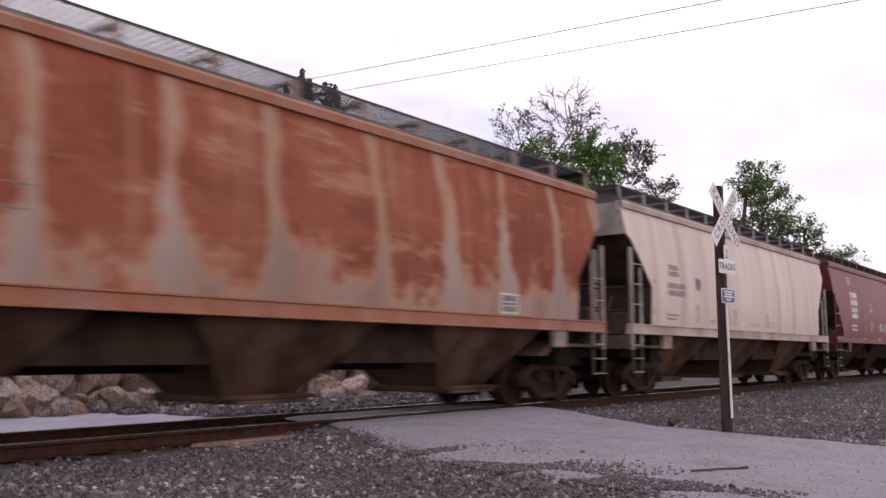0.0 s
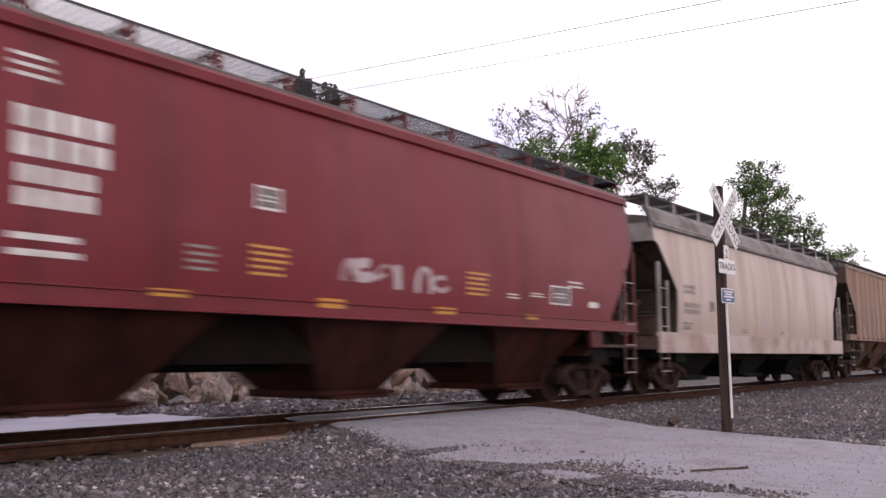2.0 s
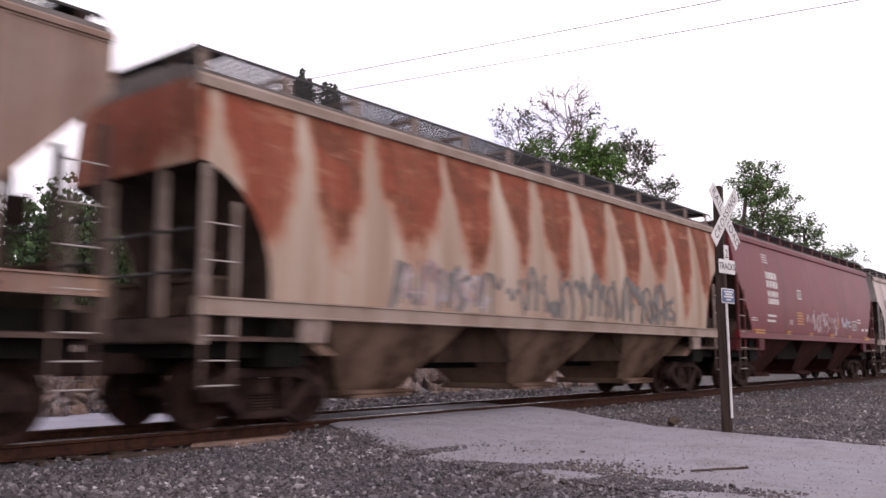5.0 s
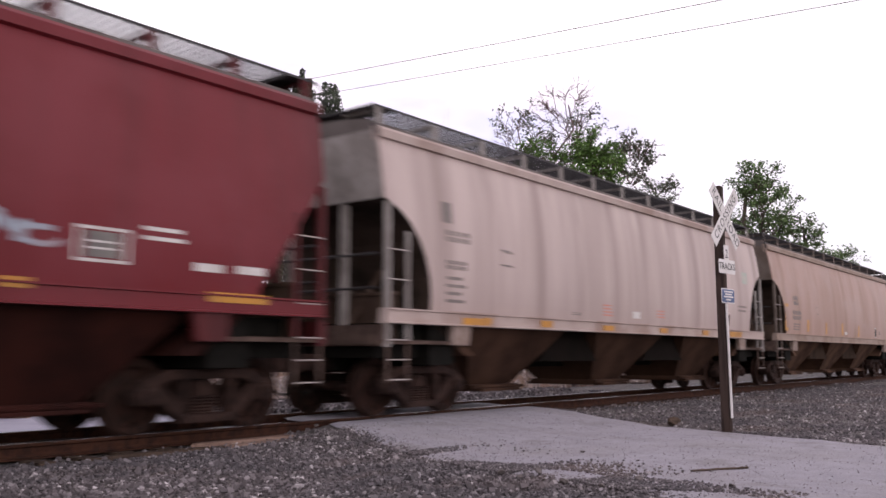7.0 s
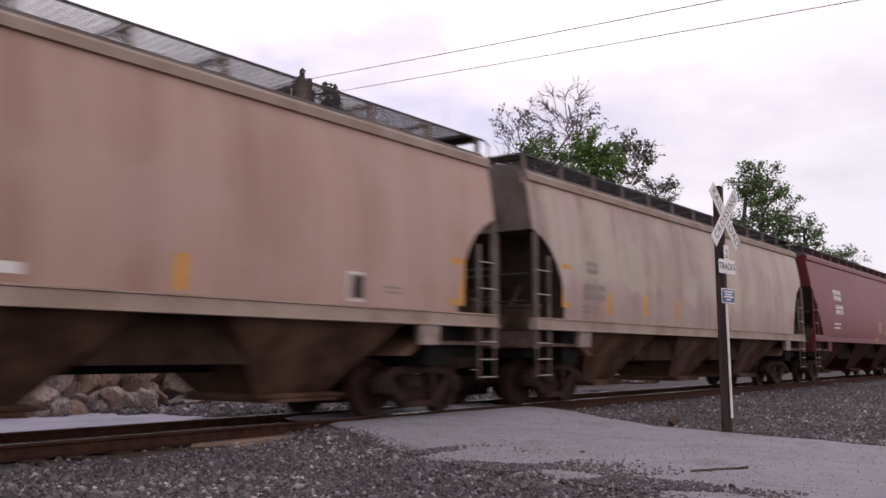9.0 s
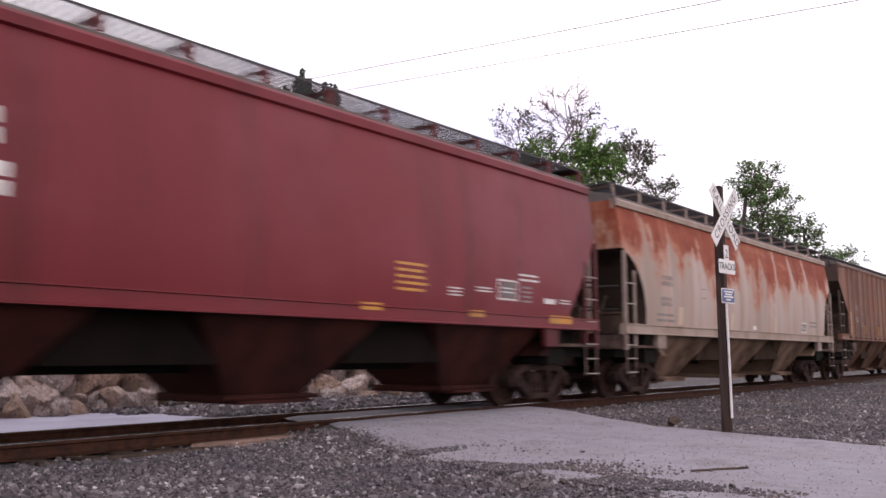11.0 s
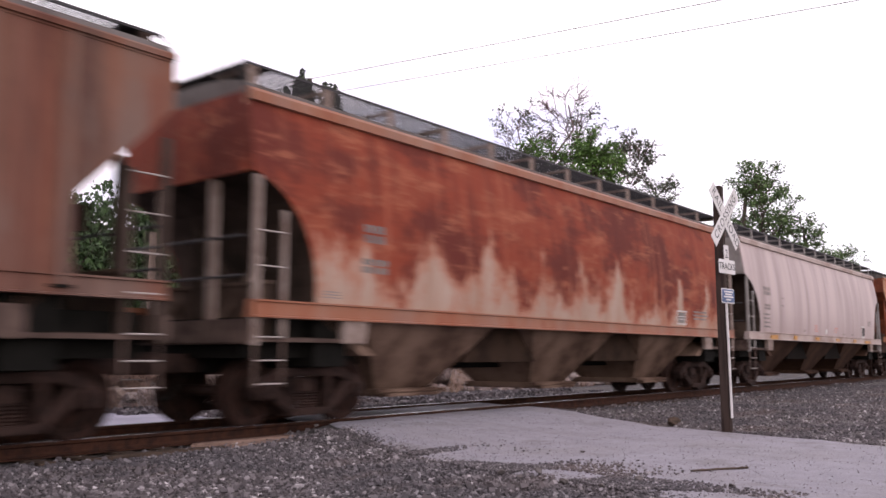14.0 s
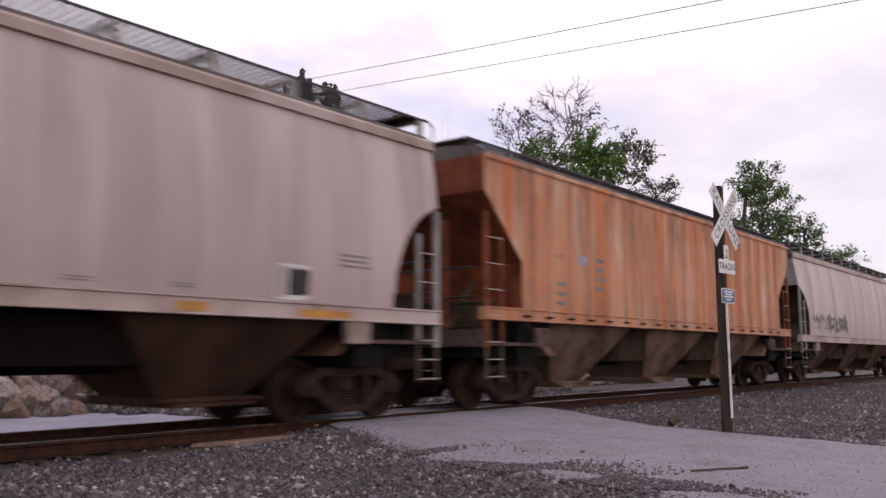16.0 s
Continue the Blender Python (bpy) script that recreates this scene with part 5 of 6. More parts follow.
# Very dark version of the ballast for the bed between the rails.
M_DARK_BALLAST = gravel("dark_ballast", (0.022, 0.018, 0.017), (0.035, 0.029, 0.027), (0.065, 0.055, 0.05), 24)
for x0, x1 in ((-30, 9.0), (15.0, 130)):
    sheet("track_bed", x0, x1, NEAR_RAIL + 0.04, FAR_RAIL - 0.04, int((x1 - x0) * 3), 10, lambda x, y: -0.125 + 0.02 * noise.noise((x * 2, y * 2, 8)), M_DARK_BALLAST, "very dark ballast between the rails", "ballast")
tie = Geo().box(-0.115, 0.115, -1.3, 1.3, -0.34, -0.175).mesh("tie", 0.012)
tie.materials.append(M_TIE)
for i in range(150):
    t = new("tie", tie)
    r = random.Random(i)
    t.matrix_basis = pose(-8 + i * 0.55 + r.uniform(-0.03, 0.03), TRACK_Y + r.uniform(-0.05, 0.05), 0.0, 0, 0, r.uniform(-1.5, 1.5))
    tagged(t, "dark creosoted wooden railway tie under the rails", "railway tie", "ties of the track")

# timber along the near rail at the crossing's edge
for x0, x1, y, top, turn, mat, label in ((6.55, 8.25, NEAR_RAIL - 0.36, -0.135, 0.6, M_PLANK, "weathered pinkish brown crossing timber beside the rail"),
                                        (5.3, 6.75, NEAR_RAIL - 0.52, -0.165, -1.5, M_TIE, "dark broken crossing timber beside the rail"),
                                        (6.9, 7.9, NEAR_RAIL - 0.58, -0.16, 2.0, M_PLANK, "short split board of old crossing timber")):
    half = (x1 - x0) / 2
    split = [(-half, -0.09), (-half + 0.12, -0.03), (-half + 0.03, 0.06), (-half + 0.2, 0.10), (half - 0.15, 0.10), (half, 0.04), (half - 0.1, -0.02), (half - 0.02, -0.09)]
    n = len(split)
    pv = [(px, py, z) for z in (-0.27, 0.0) for px, py in split]
    pf = [tuple(range(n)), tuple(range(2 * n - 1, n - 1, -1))] + [(i, (i + 1) % n, (i + 1) % n + n, i + n) for i in range(n)]
    pl = part("crossing_timber", Geo().add(pv, pf).mesh("crossing_timber", 0.012), mat, None, "", pose((x0 + x1) / 2, y, top, 0, 0, turn))
    tagged(pl, label, "timber", "crossing timbers")


def stone_cloud(name, count, spot, size, seed, label, height=None):
    r = random.Random(seed)
    base = [(-1, -1, -1), (1, -1, -1), (1, 1, -1), (-1, 1, -1), (-1, -1, 1), (1, -1, 1), (1, 1, 1), (-1, 1, 1)]
    faces = [(0, 3, 2, 1), (4, 5, 6, 7), (0, 1, 5, 4), (1, 2, 6, 5), (2, 3, 7, 6), (3, 0, 4, 7)]
    v, f = [], []
    for _ in range(count):
        x, y = spot(r)
        s = size * r.uniform(0.5, 1.35)
        e = Euler((r.uniform(0, 6), r.uniform(0, 6), r.uniform(0, 6))).to_matrix()
        z = (height or bed_z)(x, y) + s * 0.25
        o = len(v)
        for p in base:
            q = Vector((p[0] * r.uniform(0.5, 1), p[1] * r.uniform(0.45, 0.9), p[2] * r.uniform(0.4, 0.8)))
            q = e @ q * s
            v.append((x + q.x, y + q.y, z + q.z))
        f += [tuple(i + o for i in k) for k in faces]
    me = bpy.data.meshes.new(name)
    me.from_pydata(v, [], f)
    return tagged(part(name, me, M_STONE), label, "gravel", kind="stuff")


def near_spot(r):
    while True:
        y = r.uniform(1.6, 9.0)
        x = r.uniform(0.6, 9.5)
        if x < road_left(y) - 0.15 and y < 9.2:
            return x, y


def right_spot(r):
    while True:
        y = r.uniform(1.5, 9.1)
        x = 12.5 + r.random() ** 1.7 * 26
        if x > road_right(y) + 0.1:
            return x, y


def between_spot(r):
    while True:
        x, y = r.uniform(1, 60), r.choice((r.uniform(TRACK_Y - 1.6, TRACK_Y - 0.9), r.uniform(TRACK_Y + 0.9, TRACK_Y + 2.3)))
        if (x < road_left(y) - 0.2 or x > road_right(y) + 0.2) and min(abs(y - NEAR_RAIL), abs(y - FAR_RAIL)) > 0.1:
            return x, y


stone_cloud("gravel_stones", 27000, near_spot, 0.019, 1, "loose crushed grey stones on the near shoulder")
stone_cloud("gravel_stones", 1500, near_spot, 0.034, 21, "scattered larger grey stones on the near shoulder")
stone_cloud("gravel_stones", 17000, right_spot, 0.022, 2, "loose crushed grey stones beyond the road")
stone_cloud("ballast_stones", 5000, between_spot, 0.03, 3, "dark ballast stones between the rails")


def edge_spot(r):
    y = r.uniform(1.8, 8.8)
    return road_left(y) + abs(r.gauss(0, 0.35)) - 0.2, y


stone_cloud("road_grit", 1500, edge_spot, 0.018, 4, "loose grit along the road's edge")



def road_spot(r):
    y = r.uniform(0.8, 9.0)
    a, b = road_left(y), road_right(y)
    return a + 0.1 + (b - a - 0.2) * r.random() ** 1.8, y


stone_cloud("road_grit", 3200, road_spot, 0.0055, 5, "fine loose grit scattered on the asphalt", crossing_z)


def spill_spot(r):
    while True:
        y = r.uniform(2.2, 6.8)
        x = road_left(y) + abs(r.gauss(0, 0.55)) - 0.1
        if noise.noise((x * 0.9, y * 0.9, 12)) > -0.05:
            return x, y


stone_cloud("spilled_gravel", 4600, spill_spot, 0.012, 6, "gravel spilled over the road's edge", crossing_z)

# a dropped stick and a lump of dirt on the road
stick = Geo()
pts = [(8.47, 3.55), (8.60, 3.47), (8.78, 3.38), (8.93, 3.27), (9.08, 3.19)]
for (xa, ya), (xb, yb) in zip(pts, pts[1:]):
    stick.rod((xa, ya, crossing_z(xa, ya) + 0.012), (xb, yb, crossing_z(xb, yb) + 0.014), 0.010, 0.012)
stick.rod((8.93, 3.27, crossing_z(8.9, 3.3) + 0.01), (8.97, 3.20, crossing_z(8.9, 3.3) + 0.03), 0.007)
tagged(part("stick", stick, M_TIE), "dry brown stick lying on the asphalt", "stick")


def boulder_mesh(seed, r0):
    r = random.Random(seed)
    bm = bmesh.new()
    bmesh.ops.create_icosphere(bm, subdivisions=3, radius=r0)
    planes = [(Vector((r.uniform(-1, 1), r.uniform(-1, 1), r.uniform(-1, 1))).normalized(), r.uniform(0.38, 0.72) * r0) for _ in range(11)]
    for v in bm.verts:
        for nrm, d in planes:
            k = v.co.dot(nrm) - d
            if k > 0:
                v.co -= nrm * k
        v.co += v.co.normalized() * noise.noise(v.co * 2.2 + Vector((seed, 0, 0))) * 0.16 * r0
        v.co += v.co.normalized() * (noise.noise(v.co * (3.2 / r0) + Vector((0, seed, 0))) * 0.09 + noise.noise(v.co * (7.0 / r0) + Vector((seed, seed, 0))) * 0.05) * r0
    bm.to_mesh(me := bpy.data.meshes.new("boulder"))
    bm.free()
    return me


def pebble(x, y, r0, seed, mat, label, name="stone"):
    me = boulder_mesh(seed, r0)
    me.materials.append(mat)
    ob = new(name, me)
    ob.matrix_basis = pose(x, y, max(bed_z(x, y), crossing_z(x, y)) + r0 * 0.35, 0, 0, seed * 40) @ Matrix.Diagonal((1.3, 1, 0.7, 1))
    tagged(ob, label, name, "loose stones on the road")


M_PEBBLE = grimy("pebble", (0.13, 0.115, 0.11), (0.08, 0.07, 0.07), 0.85, 0.0, 12)
pebble(8.27, 4.25, 0.035, 40, M_PEBBLE, "small dark stone lying on the asphalt")
pebble(7.56, 3.68, 0.045, 41, M_PEBBLE, "small dark stone lying on the asphalt")
pebble(7.70, 2.85, 0.045, 42, M_PEBBLE, "small dark stone lying on the asphalt")
pebble(9.34, 5.27, 0.03, 43, M_PEBBLE, "small dark stone lying on the asphalt")
pebble(8.92, 4.35, 0.02, 44, M_PEBBLE, "small dark stone lying on the asphalt")
pebble(7.15, 4.96, 0.05, 45, M_PEBBLE, "small dark stone lying on the asphalt")
pebble(7.39, 4.66, 0.06, 46, M_PEBBLE, "small dark stone lying on the asphalt")
pebble(7.03, 4.65, 0.04, 47, M_PEBBLE, "small dark stone lying on the asphalt")
pebble(6.98, 4.13, 0.05, 48, M_PEBBLE, "small dark stone lying on the asphalt")
pebble(8.59, 9.11, 0.04, 49, M_PEBBLE, "small dark stone lying on the asphalt")
pebble(7.75, 3.16, 0.02, 50, M_PEBBLE, "small dark stone lying on the asphalt")
pebble(8.68, 3.87, 0.02, 51, M_PEBBLE, "small dark stone lying on the asphalt")
pebble(6.98, 3.75, 0.03, 52, M_PEBBLE, "small dark stone lying on the asphalt")
pebble(13.93, 6.12, 0.13, 77, M_TIE, "dark lump of old tie wood at the road edge", "wood_lump")


# ---- crossing sign ----
def text_mesh(body, size, mat, name, parent, m, spread=1.0):
    cu = bpy.data.curves.new(name, "FONT")
    cu.body, cu.size, cu.align_x, cu.align_y, cu.extrude = body, size, "CENTER", "CENTER", 0.001
    cu.space_character = spread
    tmp = bpy.data.objects.new(name, cu)
    scene.collection.objects.link(tmp)
    dg = bpy.context.evaluated_depsgraph_get()
    me = bpy.data.meshes.new_from_object(tmp.evaluated_get(dg))
    bpy.data.objects.remove(tmp)
    me.materials.clear()
    return part(name, me, mat, parent, "", m)


M_POLE = grimy("dark_post_wood", (0.06, 0.042, 0.036), (0.03, 0.022, 0.02), 0.85, 0.0, 4, 0.5, (3, 3, 0.3))
M_SIGN = grimy("sign_white", (0.648, 0.630, 0.630), (0.540, 0.513, 0.504), 0.45, 0.0, 3)
M_BLUE = grimy("sign_blue", (0.030, 0.072, 0.198), (0.030, 0.060, 0.150), 0.45, 0.0, 3)
M_INK = grimy("sign_black", (0.02, 0.02, 0.022), (0.03, 0.03, 0.03), 0.5)
SIGN = empty("crossing_sign", pose(13.33, 4.98, GROUND, 0, 0, 0))
tagged(SIGN, "white railroad crossbuck on a dark wooden post", "road sign")
part("post", Geo().box(-0.068, 0.068, -0.068, 0.068, -0.3, 3.86).mesh("post", 0.012), M_POLE, SIGN)


def plate(name, w, h, z, out, mat, roll=0.0, corner=0.0, y=0.0):
    n = 6
    pts = []
    for cx, cz, a0 in ((w / 2 - corner, h / 2 - corner, 0), (-w / 2 + corner, h / 2 - corner, 90), (-w / 2 + corner, -h / 2 + corner, 180), (w / 2 - corner, -h / 2 + corner, 270)):
        for i in range(n if corner else 1):
            t = radians(a0 + 90 * i / max(1, n - 1))
            pts.append((cx + corner * math.cos(t), cz + corner * math.sin(t)))
    m = pose(0, 0, z, 0, 0, FACE) @ pose(y, -out, 0, 0, roll, 0)
    return part(name, Geo().prism(pts, -0.003, 0.003).mesh(name), mat, SIGN, "", m)


FACE = -5.0              # turn of the sign faces, along the road
for ang, word in ((45, "RAILROAD"), (-45, "CROSSING")):
    out = 0.10 if ang > 0 else 0.108
    blade = plate("blade", 1.22, 0.23, 3.36, out, M_SIGN, ang)
    text_mesh(word if ang < 0 else "RAIL", 0.185, M_INK, "letters", blade, pose(0, -0.005, 0, 90) if ang < 0 else pose(-0.345, -0.005, 0, 90), 1.22 if ang < 0 else 1.15)
    if ang > 0:
        text_mesh("ROAD", 0.185, M_INK, "letters", blade, pose(0.345, -0.005, 0, 90), 1.1)
plate("number_plate", 0.16, 0.24, 2.78, 0.10, M_SIGN)
text_mesh("2", 0.2, M_INK, "letters", SIGN, pose(0, 0, 2.76, 0, 0, FACE) @ pose(0, -0.105, 0, 90))
plate("tracks_plate", 0.56, 0.22, 2.56, 0.104, M_SIGN, 0, 0.03)
text_mesh("TRACKS", 0.15, M_INK, "letters", SIGN, pose(0, 0, 2.56, 0, 0, FACE) @ pose(0, -0.110, 0, 90))
plate("notice", 0.44, 0.23, 2.1, 0.10, M_SIGN, 0, 0.02)
plate("notice_face", 0.41, 0.20, 2.1, 0.106, M_BLUE, 0, 0.02)
part("reflective_strip", Geo().rod((-0.055, -0.105, 0.22), (-0.060, -0.090, 1.98), 0.02, n=8), M_SIGN, SIGN, "thin white reflective strip")
for k, (w, zz) in enumerate(((0.30, 2.165), (0.22, 2.125), (0.32, 2.085), (0.16, 2.04))):
    plate("notice_bar", w, 0.022, zz, 0.112, M_SIGN)



# ---- boulders behind the track ----
M_ROCK = Mat("limestone_boulder", 0.9)
_ri = M_ROCK.node("ShaderNodeObjectInfo")
_c = M_ROCK.ramp(M_ROCK.noise(3.4, 8, 0.75), [(0.30, (0.16, 0.105, 0.085)), (0.47, (0.46, 0.37, 0.335)), (0.64, (0.80, 0.74, 0.74))])
_c = M_ROCK.mix(M_ROCK.math("MULTIPLY", M_ROCK.step(_ri.outputs["Random"], 0.45, 0.9), 0.65), _c, (0.42, 0.26, 0.17))
_c = M_ROCK.mix(M_ROCK.math("MULTIPLY", M_ROCK.step(M_ROCK.noise(1.6, 6, 0.7), 0.5, 0.62), 0.5), _c, (0.50, 0.30, 0.20))
M_ROCK.colour(M_ROCK.mix(M_ROCK.math("MULTIPLY", M_ROCK.step(M_ROCK.noise(6, 6, 0.7), 0.52, 0.64), 0.7), _c, (0.055, 0.043, 0.04)))
M_ROCK.bump(M_ROCK.noise(7, 7, 0.75), 1.0, 0.16)
BOULDERS = [boulder_mesh(i + 3, 0.62) for i in range(9)]
for me in BOULDERS:
    me.materials.append(M_ROCK.m)
rr = random.Random(5)
for i in range(270):
    x = 2.0 + i * 0.128 + rr.uniform(-0.2, 0.2)
    row = i % 4
    s = rr.uniform(0.38, 0.95) * (0.6, 0.85, 1.1, 1.35)[row]
    y = 16.55 + row * 0.55 + rr.uniform(-0.25, 0.25) - 0.5 * math.sin(x * 0.35)
    ob = new("boulder", BOULDERS[rr.randrange(9)])
    ob.matrix_basis = pose(x, y, GROUND + 0.24 * s + (0.0, 0.12, 0.38, 0.66)[row], rr.uniform(0, 360), rr.uniform(0, 360), rr.uniform(0, 360)) @ Matrix.Diagonal((s * 1.4, s, s * 0.8, 1))
    tagged(ob, "pale grey-brown limestone boulder in a rough pile", "boulder", "boulders behind the track")


def rubble_spot(r):
    x = r.uniform(9.5, 26.0)
    return x, r.uniform(15.4 - 0.5 * min(1.0, max(0.0, (x - 11.5) / 2)), 16.8)


def shoulder_spot(r):
    x = 10.2 + 16 * r.random() ** 1.4
    return x, r.uniform(12.4, 15.6)


stone_cloud("rubble", 3200, shoulder_spot, 0.045, 10, "dark broken stone beyond the track", bed_z)
stone_cloud("rubble", 2600, rubble_spot, 0.07, 9, "broken stone at the foot of the boulders", lambda x, y: GROUND)


# ---- trees ----
def leaf_mat(name, a, b):
    m = Mat(name, 0.75)
    gi = m.node("ShaderNodeNewGeometry")
    c = m.ramp(gi.outputs["Random Per Island"], [(0.0, a), (0.6, b), (1.0, tuple(k * 1.5 for k in b))])
    m.colour(c)
    m.p.inputs["Subsurface Weight"].default_value = 0.0
    return m.m


M_LEAF = leaf_mat("leaf_green", (0.045, 0.092, 0.022), (0.10, 0.185, 0.038))
M_LEAF_MID = leaf_mat("leaf_mid_green", (0.050, 0.085, 0.032), (0.105, 0.165, 0.058))
M_LEAF_DULL = leaf_mat("leaf_dull", (0.042, 0.052, 0.034), (0.085, 0.098, 0.060))
M_LEAF_DEEP = leaf_mat("leaf_deep_green", (0.018, 0.038, 0.012), (0.036, 0.07, 0.02))
M_NEEDLE = leaf_mat("leaf_dark", (0.022, 0.03, 0.018), (0.045, 0.058, 0.035))
M_BARK = grimy("bark", (0.13, 0.10, 0.09), (0.075, 0.06, 0.055), 0.9, 0, 6, 0.5, (3, 3, 0.6))
M_TWIG = grimy("bare_twig", (0.19, 0.125, 0.125), (0.11, 0.075, 0.075), 0.9, 0, 6)


def tree(at, height, trunk_r, spread, leaves, leaf_size, seed, leaf, label, bare=0.0, start=0.25, depth=4, up=0.55, bark=None, clump=0.5, category="tree", radius=None, taper=0.55, per=9, droop=0.0):
    """A tapered trunk that forks into limbs and twigs, with small bent leaves on the twigs that are not bare."""
    r = random.Random(seed)
    wood, tips = Geo(), []

    def grow(p, d, length, rad, level):
        segs = 4 if level == 0 else 3
        q = p.copy()
        for k in range(segs):
            bend = Vector((r.uniform(-1, 1), r.uniform(-1, 1), r.uniform(-0.3, 0.6))) * (0.10 if level == 0 else 0.22)
            d = (d + bend - Vector((0, 0, droop * level * 0.1))).normalized()
            nq = q + d * length / segs
            r1 = rad * (1 - 0.5 * k / segs)
            wood.rod(q, nq, r1, rad * (1 - 0.5 * (k + 1) / segs), n=7 if level == 0 else (5 if level < 3 else 3))
            q = nq
            frac = (k + 1) / segs
            if level < depth and (level > 0 or frac > start):
                for _ in range(3 if level == 0 else 2):
                    a = r.uniform(0, 2 * math.pi)
                    side = Vector((math.cos(a), math.sin(a), r.uniform(0.1, 0.7)))
                    nd = (d * up + side * spread).normalized()
                    grow(q, nd, length * r.uniform(0.45, 0.68), rad * (1 - 0.5 * frac) * taper, level + 1)
            if level >= depth - 1:
                tips.append((q.copy(), level))

    root = Vector((0, 0, 0))
    grow(root, Vector((0, 0, 1)), height * 0.62, trunk_r, 0)
    if radius:
        thick = trunk_r * max(math.hypot(p[0], p[1]) for p in wood.v) / radius
        r = random.Random(seed)
        wood, tips = Geo(), []
        grow(root, Vector((0, 0, 1)), height * 0.62, thick, 0)
    ob = empty("tree", pose(*at))
    tagged(ob, label, category)
    top = max(p[2] for p in wood.v)
    k = height / top
    wide = max(math.hypot(p[0], p[1]) for p in wood.v)
    kh = radius / wide if radius else k
    wood.v = [(x * kh, y * kh, z * k) for x, y, z in wood.v]
    part("trunk", wood.mesh("trunk"), bark or M_BARK, ob)
    v, f = [], []
    pick = [(Vector((p.x * kh, p.y * kh, p.z * k)), l) for p, l in tips]
    live = [p for p, _ in pick if noise.noise(p * 0.22 + Vector((seed, 0, 0))) > bare]
    if live and leaves:
        for i in range(leaves):
            if i % per == 0:
                c = live[r.randrange(len(live))] + Vector((r.gauss(0, clump), r.gauss(0, clump), r.gauss(0, clump * 0.8)))
            o = c + Vector((r.gauss(0, 0.13), r.gauss(0, 0.13), r.gauss(0, 0.09)))
            e = Euler((r.uniform(0, 6.3), r.uniform(0, 6.3), r.uniform(0, 6.3))).to_matrix()
            s = leaf_size * r.uniform(0.6, 1.4)
            n0 = len(v)
            for p in ((-0.5, 0, 0), (0, -0.38, 0.12), (0.5, 0, 0), (0, 0.38, 0.12)):
                w = o + e @ (Vector(p) * s)
                v.append((w.x, w.y, w.z))
            f += [(n0, n0 + 1, n0 + 2), (n0, n0 + 2, n0 + 3)]
        me = bpy.data.meshes.new("crown")
        me.from_pydata(v, [], f)
        part("crown", me, leaf, ob)
    return ob


